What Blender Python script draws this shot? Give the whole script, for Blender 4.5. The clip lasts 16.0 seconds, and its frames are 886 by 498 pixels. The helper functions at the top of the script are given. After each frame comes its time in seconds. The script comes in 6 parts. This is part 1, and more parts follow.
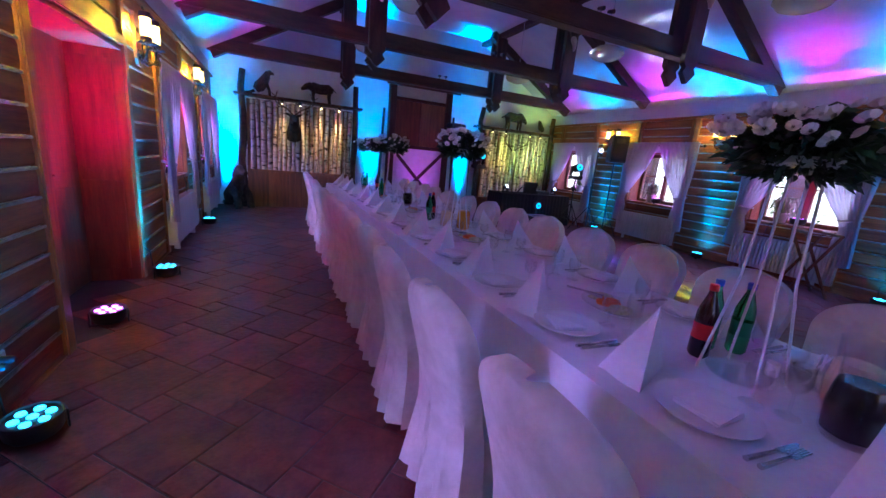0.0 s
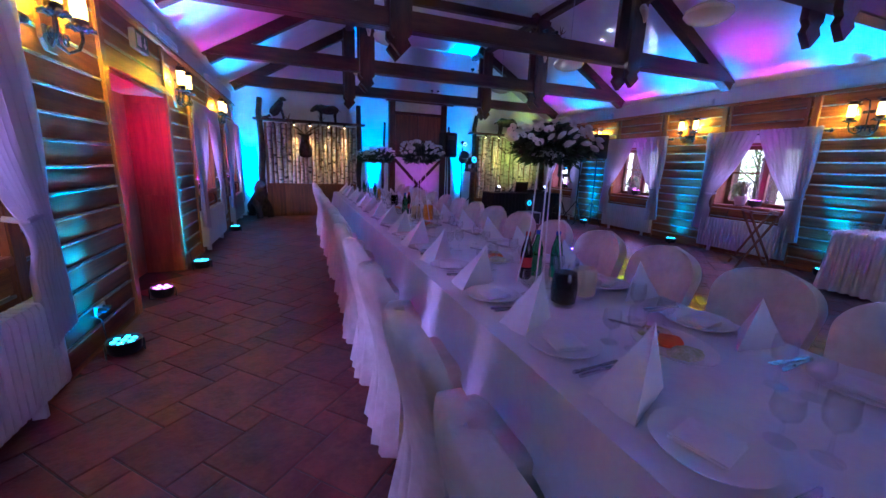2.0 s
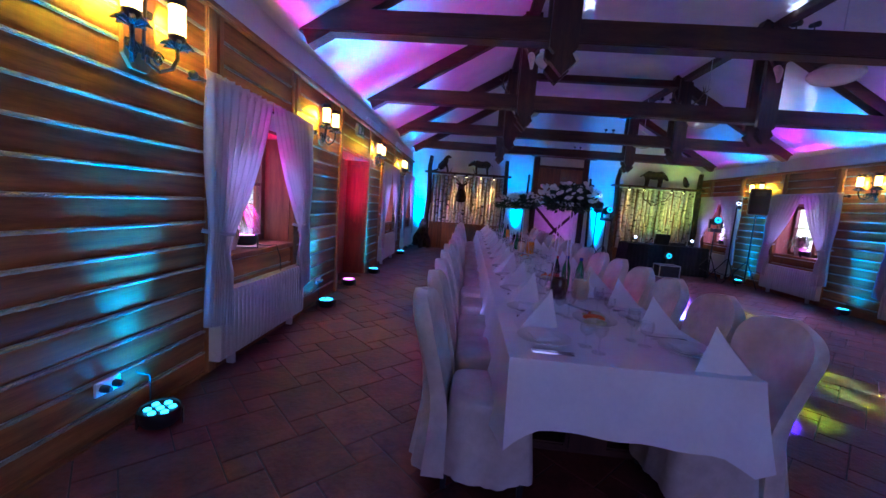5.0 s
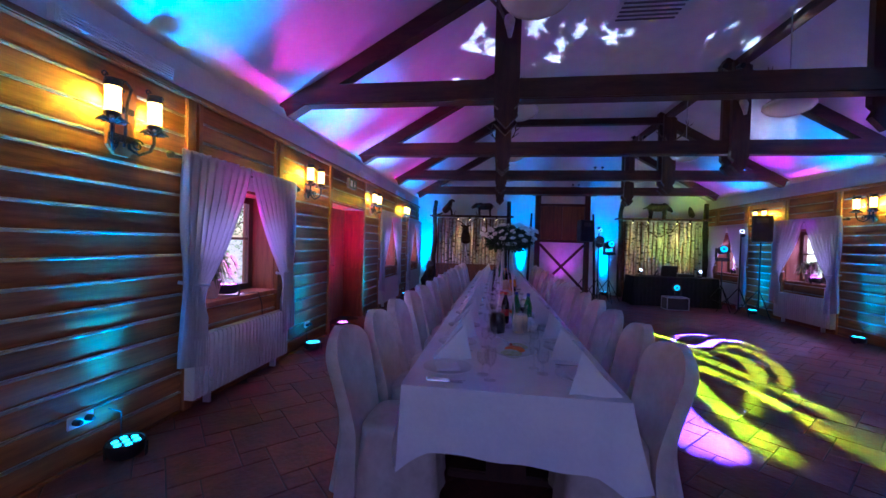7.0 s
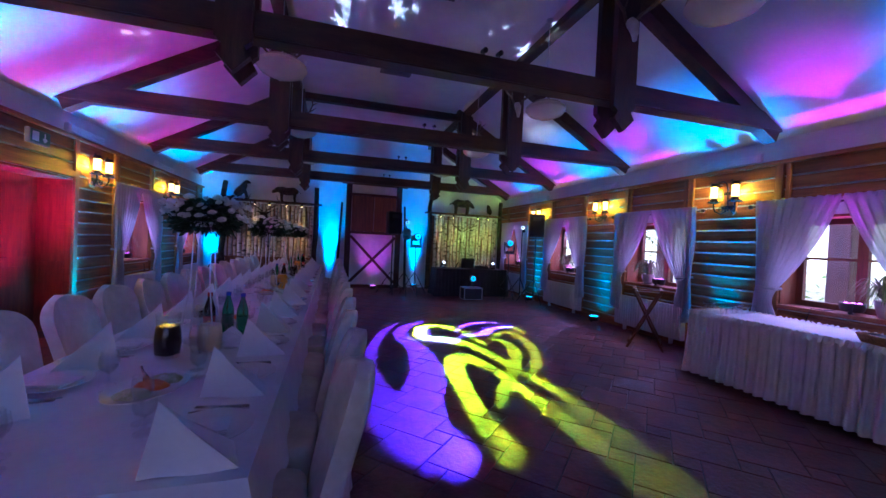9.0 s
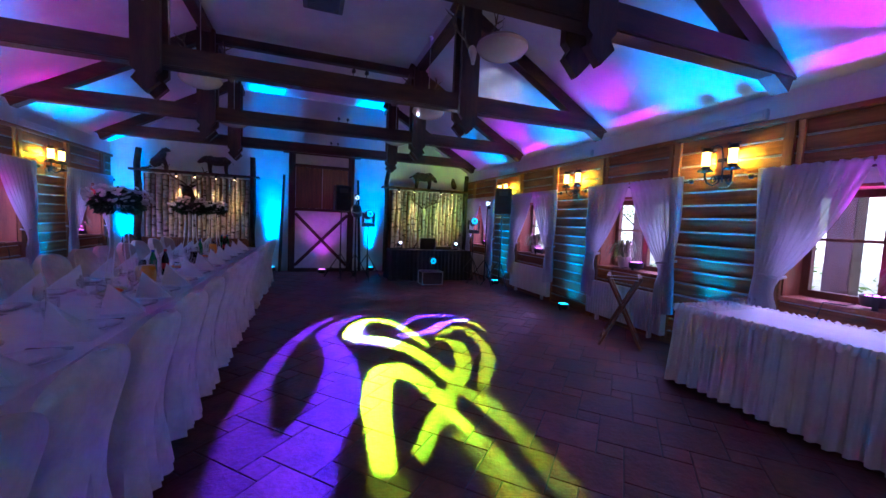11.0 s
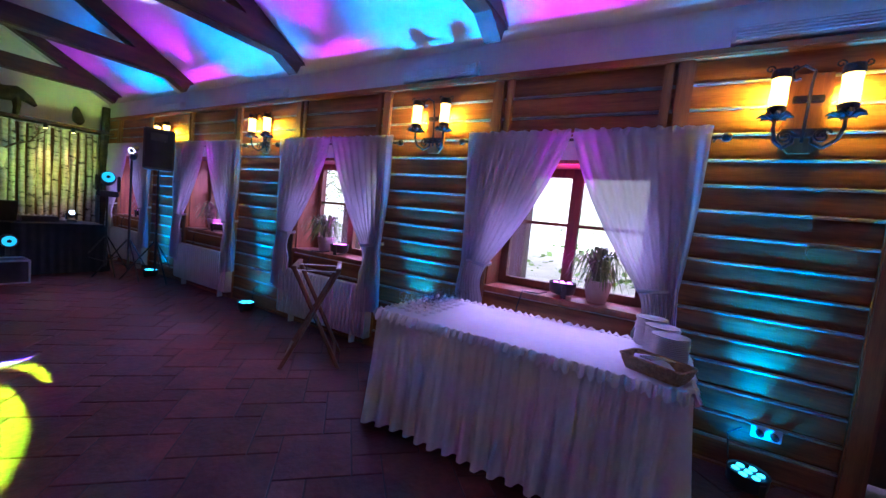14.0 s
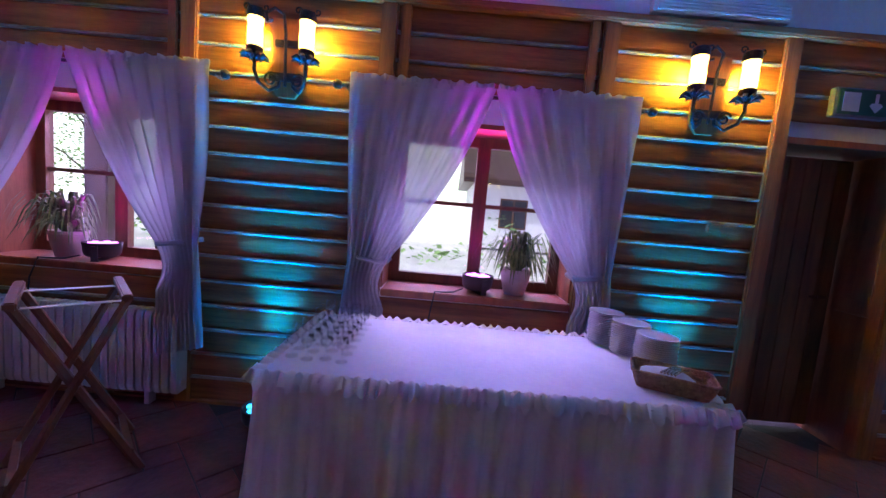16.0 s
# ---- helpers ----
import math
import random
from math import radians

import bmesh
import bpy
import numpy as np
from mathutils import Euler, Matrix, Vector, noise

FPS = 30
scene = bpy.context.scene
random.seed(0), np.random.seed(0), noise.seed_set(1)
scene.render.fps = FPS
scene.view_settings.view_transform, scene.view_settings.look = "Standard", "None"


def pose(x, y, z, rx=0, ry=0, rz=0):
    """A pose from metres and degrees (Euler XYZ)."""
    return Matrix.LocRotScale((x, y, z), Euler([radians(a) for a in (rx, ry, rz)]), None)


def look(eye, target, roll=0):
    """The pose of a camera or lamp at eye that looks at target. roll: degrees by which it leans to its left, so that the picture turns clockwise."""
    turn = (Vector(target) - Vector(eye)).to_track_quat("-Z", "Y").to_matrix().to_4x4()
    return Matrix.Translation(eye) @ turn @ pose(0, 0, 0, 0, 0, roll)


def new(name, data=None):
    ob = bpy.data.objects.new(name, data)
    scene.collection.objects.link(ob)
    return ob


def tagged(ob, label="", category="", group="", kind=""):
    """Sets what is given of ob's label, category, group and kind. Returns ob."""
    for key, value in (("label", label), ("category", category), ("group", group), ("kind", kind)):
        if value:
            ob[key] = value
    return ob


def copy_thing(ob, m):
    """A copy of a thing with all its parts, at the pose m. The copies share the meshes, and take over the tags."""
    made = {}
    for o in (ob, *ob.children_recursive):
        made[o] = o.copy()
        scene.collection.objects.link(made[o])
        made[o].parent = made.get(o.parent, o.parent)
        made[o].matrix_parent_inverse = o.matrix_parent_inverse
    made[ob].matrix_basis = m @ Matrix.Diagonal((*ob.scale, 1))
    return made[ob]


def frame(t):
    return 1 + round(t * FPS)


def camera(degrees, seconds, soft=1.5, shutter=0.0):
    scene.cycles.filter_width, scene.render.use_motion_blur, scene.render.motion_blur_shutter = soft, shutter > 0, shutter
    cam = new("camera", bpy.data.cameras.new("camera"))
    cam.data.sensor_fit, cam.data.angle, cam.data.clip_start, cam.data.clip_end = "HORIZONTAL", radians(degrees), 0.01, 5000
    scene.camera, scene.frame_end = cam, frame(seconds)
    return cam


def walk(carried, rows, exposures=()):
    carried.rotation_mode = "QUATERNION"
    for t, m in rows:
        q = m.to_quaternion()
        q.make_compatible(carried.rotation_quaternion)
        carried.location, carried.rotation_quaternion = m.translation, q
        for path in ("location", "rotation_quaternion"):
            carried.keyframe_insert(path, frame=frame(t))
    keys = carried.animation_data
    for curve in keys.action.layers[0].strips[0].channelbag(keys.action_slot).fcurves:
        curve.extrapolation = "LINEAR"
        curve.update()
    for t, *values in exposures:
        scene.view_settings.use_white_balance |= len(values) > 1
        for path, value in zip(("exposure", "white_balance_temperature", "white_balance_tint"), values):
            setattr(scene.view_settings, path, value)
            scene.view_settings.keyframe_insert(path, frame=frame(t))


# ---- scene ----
cam = camera(99.0, 16.0)
PATH = [
    (0, (1.231, 1.278, 1.397), (2.038, 3.05, 0.941), 5.3),
    (0.5, (1.298, 0.998, 1.408), (1.996, 2.819, 0.965), 5.4),
    (1, (1.323, 0.732, 1.415), (1.893, 2.599, 0.978), 4.2),
    (1.5, (1.352, 0.465, 1.412), (1.914, 2.342, 1.014), 3.0),
    (2, (1.451, 0.199, 1.409), (2.144, 2.025, 0.979), 2.0),
    (2.5, (1.553, -0.059, 1.412), (2.269, 1.744, 0.928), 3.5),
    (3, (1.594, -0.317, 1.426), (2.281, 1.498, 0.941), 3.4),
    (3.5, (1.636, -0.566, 1.431), (2.179, 1.301, 0.962), 5.0),
    (4, (1.719, -0.805, 1.421), (1.941, 1.131, 0.972), 8.0),
    (4.5, (1.802, -1.034, 1.41), (1.806, 0.935, 1.056), 6.6),
    (7, (2.605, -1.408, 1.475), (2.325, 0.572, 1.445), 1.6),
    (7.5, (2.787, -1.238, 1.469), (2.704, 0.759, 1.421), -0.9),
    (8, (2.973, -1.041, 1.467), (3.161, 0.95, 1.406), -1.3),
    (8.5, (3.196, -0.86, 1.456), (3.633, 1.091, 1.431), -0.1),
    (9, (3.457, -0.712, 1.441), (4.016, 1.208, 1.41), 2.7),
    (11.5, (4.533, 0.411, 1.483), (5.297, 2.251, 1.3), 1.7),
    (12, (4.844, 0.588, 1.48), (5.826, 2.318, 1.284), 3.5),
    (12.5, (5.103, 0.769, 1.463), (6.328, 2.338, 1.274), 5.4),
    (13, (5.315, 0.945, 1.444), (6.801, 2.274, 1.283), 6.2),
    (13.5, (5.532, 1.108, 1.429), (7.178, 2.233, 1.267), 6.2),
    (14, (5.747, 1.287, 1.413), (7.465, 2.299, 1.255), 5.9),
    (14.5, (5.916, 1.501, 1.399), (7.738, 2.312, 1.252), 5.8),
    (15, (6.064, 1.729, 1.397), (7.987, 2.235, 1.187), 4.3),
    (15.5, (6.218, 1.974, 1.401), (8.191, 2.211, 1.173), 4.8),
    (16, (6.362, 2.235, 1.403), (8.352, 2.232, 1.208), 5.0),
]
walk(cam, [(t, look(eye, target, roll)) for t, eye, target, roll in PATH], [(0, 0.5, 5500, 23), (4.5, 0.4, 5500, 24), (9, 0.0, 5300, 19), (14, -0.05, 5650, 23), (16, -0.08, 5800, 20)])
# ---------------------------------------------------------------- world and light
W, YB, YF = 8.8, 10.95, -3.0          # hall: width, back wall, front wall
ZW, ZS, ZC, PITCH = 2.62, 2.95, 4.5, 0.585   # wood top, slope start, flat ceiling, slope
XS = (ZC - ZS) / PITCH                # where the slope meets the flat ceiling

world = bpy.data.worlds.new("sky")
scene.world = world
world.use_nodes = True
wn = world.node_tree
sky = wn.nodes.new("ShaderNodeTexSky")
sky.sky_type, sky.sun_disc = "NISHITA", False
sky.sun_elevation, sky.sun_rotation = radians(54), radians(-32)
wn.nodes["Background"].inputs[1].default_value = 0.15
wn.links.new(sky.outputs[0], wn.nodes["Background"].inputs[0])


def lamp(name, kind, place, energy, colour, target=None, size=0.02, cone=60, blend=0.5):
    data = bpy.data.lights.new(name, kind)
    data.energy, data.color = energy, colour
    if kind == "SPOT":
        data.spot_size, data.spot_blend, data.shadow_soft_size = radians(cone), blend, size
    elif kind == "POINT":
        data.shadow_soft_size = size
    elif kind == "AREA":
        data.shape, data.size, data.size_y = "RECTANGLE", size, cone
    ob = new(name, data)
    ob.matrix_world = look(place, target) if target else pose(*place)
    return ob


sun = bpy.data.lights.new("sun", "SUN")
sun.energy, sun.angle, sun.color = 4.2, radians(0.5), (1, 0.95, 0.88)
new("sun", sun).matrix_world = look((-10, 16, 26), (0, 0, 0))

CYAN, MAGENTA, WARM = (0.0, 0.27, 1.0), (0.78, 0.02, 1.0), (1.0, 0.68, 0.0)


# ---------------------------------------------------------------- materials
def nodes(name):
    m = bpy.data.materials.new(name)
    m.use_nodes = True
    t = m.node_tree
    return m, t, t.nodes["Principled BSDF"]


def add(t, kind, **values):
    n = t.nodes.new(kind)
    for key, v in values.items():
        n.inputs[key].default_value = v
    return n


def surface(name, a, b, scale=6.0, rough=0.6, bump=0.1, fine=60.0, metal=0.0, stretch=(1, 1, 1), vary=0.0, spec=0.5, island=False):
    """A two-scale mottled surface: colours a and b in broad patches, fine grain in the relief."""
    m, t, p = nodes(name)
    co = t.nodes.new("ShaderNodeTexCoord")
    mp = add(t, "ShaderNodeMapping", Scale=stretch)
    t.links.new(co.outputs["Object"], mp.inputs["Vector"])
    info = t.nodes.new("ShaderNodeObjectInfo")
    off = add(t, "ShaderNodeVectorMath")
    off.operation = "ADD"
    t.links.new(mp.outputs[0], off.inputs[0])
    shift = t.nodes.new("ShaderNodeMath")
    shift.operation = "MULTIPLY"
    shift.inputs[1].default_value = 37.0
    t.links.new(info.outputs["Random"], shift.inputs[0])
    t.links.new(shift.outputs[0], off.inputs[1])
    n1 = add(t, "ShaderNodeTexNoise", Scale=scale, Detail=6.0, Roughness=0.6)
    n2 = add(t, "ShaderNodeTexNoise", Scale=fine, Detail=4.0, Roughness=0.6)
    for n in (n1, n2):
        t.links.new(off.outputs[0], n.inputs["Vector"])
    ramp = t.nodes.new("ShaderNodeValToRGB")
    ramp.color_ramp.elements[0].position, ramp.color_ramp.elements[1].position = 0.32, 0.7
    ramp.color_ramp.elements[0].color, ramp.color_ramp.elements[1].color = (*a, 1), (*b, 1)
    mix = t.nodes.new("ShaderNodeMath")
    mix.operation = "MULTIPLY_ADD"
    mix.inputs[1].default_value, mix.inputs[2].default_value = 0.35, -0.17
    t.links.new(n2.outputs["Fac"], mix.inputs[0])
    plus = t.nodes.new("ShaderNodeMath")
    t.links.new(n1.outputs["Fac"], plus.inputs[0])
    t.links.new(mix.outputs[0], plus.inputs[1])
    t.links.new(plus.outputs[0], ramp.inputs[0])
    last = ramp.outputs[0]
    if vary:
        hsv = t.nodes.new("ShaderNodeHueSaturation")
        k = t.nodes.new("ShaderNodeMath")
        k.operation = "MULTIPLY_ADD"
        k.inputs[1].default_value, k.inputs[2].default_value = 2 * vary, 1 - vary
        if island:
            geo = t.nodes.new("ShaderNodeNewGeometry")
            t.links.new(geo.outputs["Random Per Island"], k.inputs[0])
        else:
            t.links.new(info.outputs["Random"], k.inputs[0])
        t.links.new(k.outputs[0], hsv.inputs["Value"])
        t.links.new(last, hsv.inputs["Color"])
        last = hsv.outputs[0]
    t.links.new(last, p.inputs["Base Color"])
    r = t.nodes.new("ShaderNodeMath")
    r.operation = "MULTIPLY_ADD"
    r.inputs[1].default_value, r.inputs[2].default_value = 0.3, rough - 0.15
    t.links.new(n1.outputs["Fac"], r.inputs[0])
    t.links.new(r.outputs[0], p.inputs["Roughness"])
    p.inputs["Metallic"].default_value = metal
    p.inputs["Specular IOR Level"].default_value = spec
    if bump:
        bp = add(t, "ShaderNodeBump", Strength=bump, Distance=0.02)
        t.links.new(n2.outputs["Fac"], bp.inputs["Height"])
        t.links.new(bp.outputs[0], p.inputs["Normal"])
    return m


def glow(name, colour, strength):
    m, t, p = nodes(name)
    p.inputs["Base Color"].default_value = (*colour, 1)
    p.inputs["Emission Color"].default_value = (*colour, 1)
    p.inputs["Emission Strength"].default_value = strength
    return m


def plain(name, colour, rough=0.4, metal=0.0):
    return surface(name, [c * 0.85 for c in colour], colour, 9, rough, 0.04, 80, metal)


def clear(name, colour=(1, 1, 1), rough=0.0, ior=1.45):
    m, t, p = nodes(name)
    p.inputs["Base Color"].default_value = (*colour, 1)
    p.inputs["Transmission Weight"].default_value = 1.0
    p.inputs["Roughness"].default_value, p.inputs["IOR"].default_value = rough, ior
    return m


def sheer(name, colour, clear_part, through_part):
    m, t, p = nodes(name)
    out = t.nodes["Material Output"]
    d, l, s = (t.nodes.new("ShaderNodeBsdf" + k) for k in ("Diffuse", "Translucent", "Transparent"))
    for n in (d, l):
        n.inputs[0].default_value = (*colour, 1)
    co = t.nodes.new("ShaderNodeTexCoord")
    wave = add(t, "ShaderNodeTexNoise", Scale=160.0, Detail=2.0)
    t.links.new(co.outputs["Object"], wave.inputs["Vector"])
    bp = add(t, "ShaderNodeBump", Strength=0.12, Distance=0.01)
    t.links.new(wave.outputs["Fac"], bp.inputs["Height"])
    t.links.new(bp.outputs[0], d.inputs["Normal"])
    m1, m2 = t.nodes.new("ShaderNodeMixShader"), t.nodes.new("ShaderNodeMixShader")
    m1.inputs[0].default_value, m2.inputs[0].default_value = through_part, clear_part
    t.links.new(d.outputs[0], m1.inputs[1]), t.links.new(l.outputs[0], m1.inputs[2])
    t.links.new(m1.outputs[0], m2.inputs[1]), t.links.new(s.outputs[0], m2.inputs[2])
    t.links.new(m2.outputs[0], out.inputs[0])
    return m


PINE = surface("honey_pine", (0.15, 0.05, 0.015), (0.38, 0.145, 0.045), 3.0, 0.55, 0.16, 40, stretch=(3, 0.35, 6), vary=0.25, spec=0.35)
PINEV = surface("honey_pine_upright", (0.17, 0.055, 0.015), (0.37, 0.145, 0.042), 3.0, 0.42, 0.12, 40, stretch=(6, 6, 0.4), vary=0.15)
DARK = surface("stained_beam", (0.03, 0.012, 0.007), (0.085, 0.035, 0.018), 3.0, 0.5, 0.2, 30, stretch=(0.6, 4, 4), vary=0.1)
DARKV = surface("stained_post", (0.03, 0.012, 0.007), (0.085, 0.035, 0.018), 3.0, 0.5, 0.2, 30, stretch=(4, 4, 0.6), vary=0.1)
REDWOOD = surface("varnished_door_wood", (0.18, 0.05, 0.02), (0.36, 0.11, 0.04), 3.0, 0.4, 0.1, 40, stretch=(5, 5, 0.5))
BROWN = surface("brown_boards", (0.1, 0.04, 0.015), (0.22, 0.09, 0.03), 3.0, 0.5, 0.15, 40, stretch=(5, 5, 0.5), vary=0.2)
PLASTER = surface("white_plaster", (0.7, 0.7, 0.7), (0.82, 0.82, 0.81), 2.0, 0.85, 0.12, 40)
ROPE = surface("jute_rope", (0.26, 0.23, 0.18), (0.46, 0.42, 0.35), 20.0, 0.9, 0.8, 140, stretch=(1, 0.5, 1))
TILE = surface("terracotta_tile", (0.075, 0.02, 0.016), (0.18, 0.05, 0.038), 5.0, 0.52, 0.3, 26, vary=0.25, spec=0.22)
TILES = surface("terracotta_tile_field", (0.075, 0.02, 0.016), (0.18, 0.05, 0.038), 5.0, 0.52, 0.3, 26, vary=0.25, spec=0.22, island=True)
GROUT = surface("dark_grout", (0.03, 0.02, 0.017), (0.06, 0.042, 0.036), 12.0, 0.9, 0.3, 90)
LINEN = surface("white_linen", (0.72, 0.72, 0.75), (0.83, 0.83, 0.84), 3.0, 0.85, 0.1, 45)
CREAM = surface("cream_cover", (0.56, 0.49, 0.41), (0.72, 0.65, 0.57), 7.0, 0.75, 0.22, 26, vary=0.06)
SKIRT = surface("pale_cream_skirt", (0.7, 0.65, 0.58), (0.81, 0.77, 0.7), 5.0, 0.75, 0.12, 60)
CHINA = surface("glazed_china", (0.78, 0.78, 0.78), (0.84, 0.84, 0.84), 3.0, 0.15, 0.0)
STEEL = surface("polished_steel", (0.55, 0.55, 0.56), (0.7, 0.7, 0.7), 8.0, 0.22, 0.0, metal=1.0)
IRON = surface("wrought_iron", (0.012, 0.012, 0.014), (0.05, 0.045, 0.04), 20.0, 0.45, 0.4, 90, metal=0.7)
BLACK = surface("black_plastic", (0.01, 0.01, 0.011), (0.025, 0.025, 0.027), 14.0, 0.4, 0.1, 160)
CLOTHK = surface("black_cloth", (0.008, 0.008, 0.01), (0.02, 0.02, 0.025), 8.0, 0.9, 0.2, 200)
ENAMEL = surface("white_enamel", (0.58, 0.57, 0.56), (0.7, 0.69, 0.68), 3.0, 0.35, 0.03)
BARK = surface("birch_bark", (0.05, 0.04, 0.035), (0.55, 0.5, 0.43), 5.0, 0.75, 0.4, 25, stretch=(1.0, 1.0, 3.6), vary=0.2)
bark_ramp = BARK.node_tree.nodes["Color Ramp"].color_ramp
bark_ramp.elements[0].position = 0.36
bark_ramp.elements.new(0.43).color = (0.36, 0.32, 0.27, 1)
ROUGH = surface("rough_bark", (0.02, 0.015, 0.012), (0.08, 0.055, 0.04), 9.0, 0.9, 0.9, 40)
FUR = surface("dark_fur", (0.015, 0.01, 0.008), (0.07, 0.045, 0.03), 12.0, 0.9, 0.8, 90)
BONE = surface("old_bone", (0.5, 0.44, 0.34), (0.7, 0.64, 0.52), 10.0, 0.6, 0.2, 60)
HORN = surface("antler_horn", (0.06, 0.035, 0.02), (0.2, 0.13, 0.08), 14.0, 0.55, 0.4, 70)
LEAF = surface("green_leaf", (0.012, 0.03, 0.012), (0.035, 0.075, 0.028), 9.0, 0.5, 0.1, 60, vary=0.3, island=True)
LEAFP = surface("striped_leaf", (0.06, 0.12, 0.03), (0.3, 0.36, 0.16), 14.0, 0.45, 0.1, 60, vary=0.25, island=True)
PETAL = surface("white_petal", (0.66, 0.6, 0.58), (0.82, 0.79, 0.78), 12.0, 0.7, 0.1, 90, vary=0.1)
CLAY = surface("clay_pot", (0.5, 0.36, 0.36), (0.62, 0.48, 0.46), 8.0, 0.6, 0.1, 60)
CURTAIN = sheer("sheer_voile", (0.58, 0.57, 0.6), 0.1, 0.28)
OPAL = surface("cream_opal_glass", (0.74, 0.67, 0.48), (0.84, 0.78, 0.6), 4.0, 0.18, 0.0)
CANDLE = glow("lit_frosted_glass", (1.0, 0.58, 0.12), 9.0)
BULB = glow("warm_spot_glow", (1.0, 0.68, 0.25), 14.0)
LEDC = glow("cyan_led", (0.05, 0.6, 1.0), 5.0)
LEDM = glow("magenta_led", (0.9, 0.2, 1.0), 5.0)
LENSW = glow("cold_beam_lens", (0.6, 0.75, 1.0), 6.0)
LENSC = glow("cyan_beam_lens", (0.03, 0.55, 0.8), 1.2)
SIGN = surface("exit_sign_face", (0.02, 0.09, 0.05), (0.03, 0.13, 0.07), 8.0, 0.4, 0.0)
WHITE = plain("white_paint", (0.8, 0.8, 0.8), 0.5)
GLASS, gt, gp = nodes("clear_glass")
thin, gloss, mixed = gt.nodes.new("ShaderNodeBsdfTransparent"), gt.nodes.new("ShaderNodeBsdfGlossy"), gt.nodes.new("ShaderNodeMixShader")
thin.inputs[0].default_value, gloss.inputs["Roughness"].default_value = (0.985, 0.99, 0.99, 1), 0.04
rim = gt.nodes.new("ShaderNodeLayerWeight")
rim.inputs["Blend"].default_value = 0.3
edge = gt.nodes.new("ShaderNodeMath")
edge.operation = "MULTIPLY_ADD"
edge.inputs[1].default_value, edge.inputs[2].default_value = 0.3, 0.02
gt.links.new(rim.outputs["Facing"], edge.inputs[0])
for link in ((edge.outputs[0], mixed.inputs[0]), (thin.outputs[0], mixed.inputs[1]), (gloss.outputs[0], mixed.inputs[2]), (mixed.outputs[0], gt.nodes["Material Output"].inputs[0])):
    gt.links.new(*link)
PANE = clear("window_pane", (0.97, 0.99, 0.98))
GREENGLASS = clear("green_bottle_plastic", (0.05, 0.5, 0.18), 0.05)
COLA = surface("dark_drink", (0.008, 0.003, 0.004), (0.02, 0.006, 0.006), 5.0, 0.1, 0.0)
JUICE = surface("orange_juice", (0.8, 0.3, 0.02), (0.9, 0.4, 0.04), 5.0, 0.3, 0.0)
PALEJUICE = surface("pale_juice", (0.7, 0.55, 0.35), (0.8, 0.65, 0.42), 5.0, 0.3, 0.0)
RED = plain("red_label", (0.55, 0.02, 0.02), 0.4)
GREENP = plain("green_label", (0.02, 0.25, 0.1), 0.4)
BLUEP = plain("blue_cap", (0.02, 0.08, 0.4), 0.4)
CARROT = surface("grated_carrot", (0.75, 0.1, 0.01), (0.85, 0.22, 0.02), 30.0, 0.6, 0.6, 90)
SALAD = surface("cabbage_salad", (0.35, 0.4, 0.15), (0.7, 0.68, 0.5), 30.0, 0.6, 0.6, 90)
WICKER = surface("wicker", (0.25, 0.13, 0.05), (0.5, 0.3, 0.14), 40.0, 0.7, 0.9, 110)
PALEWOOD = surface("stained_beech_wood", (0.11, 0.035, 0.014), (0.22, 0.08, 0.03), 3.0, 0.4, 0.1, 40, stretch=(4, 4, 0.5))
GREY = plain("grey_grille", (0.16, 0.15, 0.16), 0.6)
ALU = surface("brushed_aluminium", (0.45, 0.45, 0.47), (0.62, 0.62, 0.64), 9.0, 0.35, 0.05, 90, metal=1.0)
GRAVEL = surface("pale_gravel", (0.5, 0.48, 0.44), (0.68, 0.66, 0.61), 0.8, 0.95, 0.4, 30)
FACADE = surface("white_render", (0.74, 0.73, 0.7), (0.82, 0.81, 0.78), 1.0, 0.9, 0.2, 30)
# self-lit white and green mottle: the outdoor brightness is put in as emission
BACKDROP, bt, bp_ = nodes("glowing_backdrop")
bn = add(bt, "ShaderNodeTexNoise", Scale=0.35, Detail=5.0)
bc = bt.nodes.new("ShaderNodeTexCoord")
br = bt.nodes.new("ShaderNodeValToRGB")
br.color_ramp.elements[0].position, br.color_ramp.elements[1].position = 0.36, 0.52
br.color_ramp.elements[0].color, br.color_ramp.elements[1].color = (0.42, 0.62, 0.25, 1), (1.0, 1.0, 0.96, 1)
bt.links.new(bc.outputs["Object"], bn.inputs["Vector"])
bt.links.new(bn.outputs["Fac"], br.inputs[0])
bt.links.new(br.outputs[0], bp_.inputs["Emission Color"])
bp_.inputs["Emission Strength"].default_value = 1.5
HEDGE = surface("hedge_leaf", (0.12, 0.24, 0.05), (0.26, 0.42, 0.12), 2.0, 0.7, 0.1, 20, vary=0.35, island=True)


# ---------------------------------------------------------------- mesh helpers
def bx(bm, x0, x1, y0, y1, z0, z1, m=None):
    vs = [bm.verts.new(Vector(p) if m is None else m @ Vector(p)) for p in
          ((x0, y0, z0), (x1, y0, z0), (x1, y1, z0), (x0, y1, z0), (x0, y0, z1), (x1, y0, z1), (x1, y1, z1), (x0, y1, z1))]
    for f in ((3, 2, 1, 0), (4, 5, 6, 7), (0, 1, 5, 4), (1, 2, 6, 5), (2, 3, 7, 6), (3, 0, 4, 7)):
        bm.faces.new([vs[i] for i in f])
    return bm


def soft(bm, width=0.006, segments=2):
    bmesh.ops.bevel(bm, geom=bm.edges[:], offset=width, segments=segments, affect="EDGES", clamp_overlap=True)
    return bm


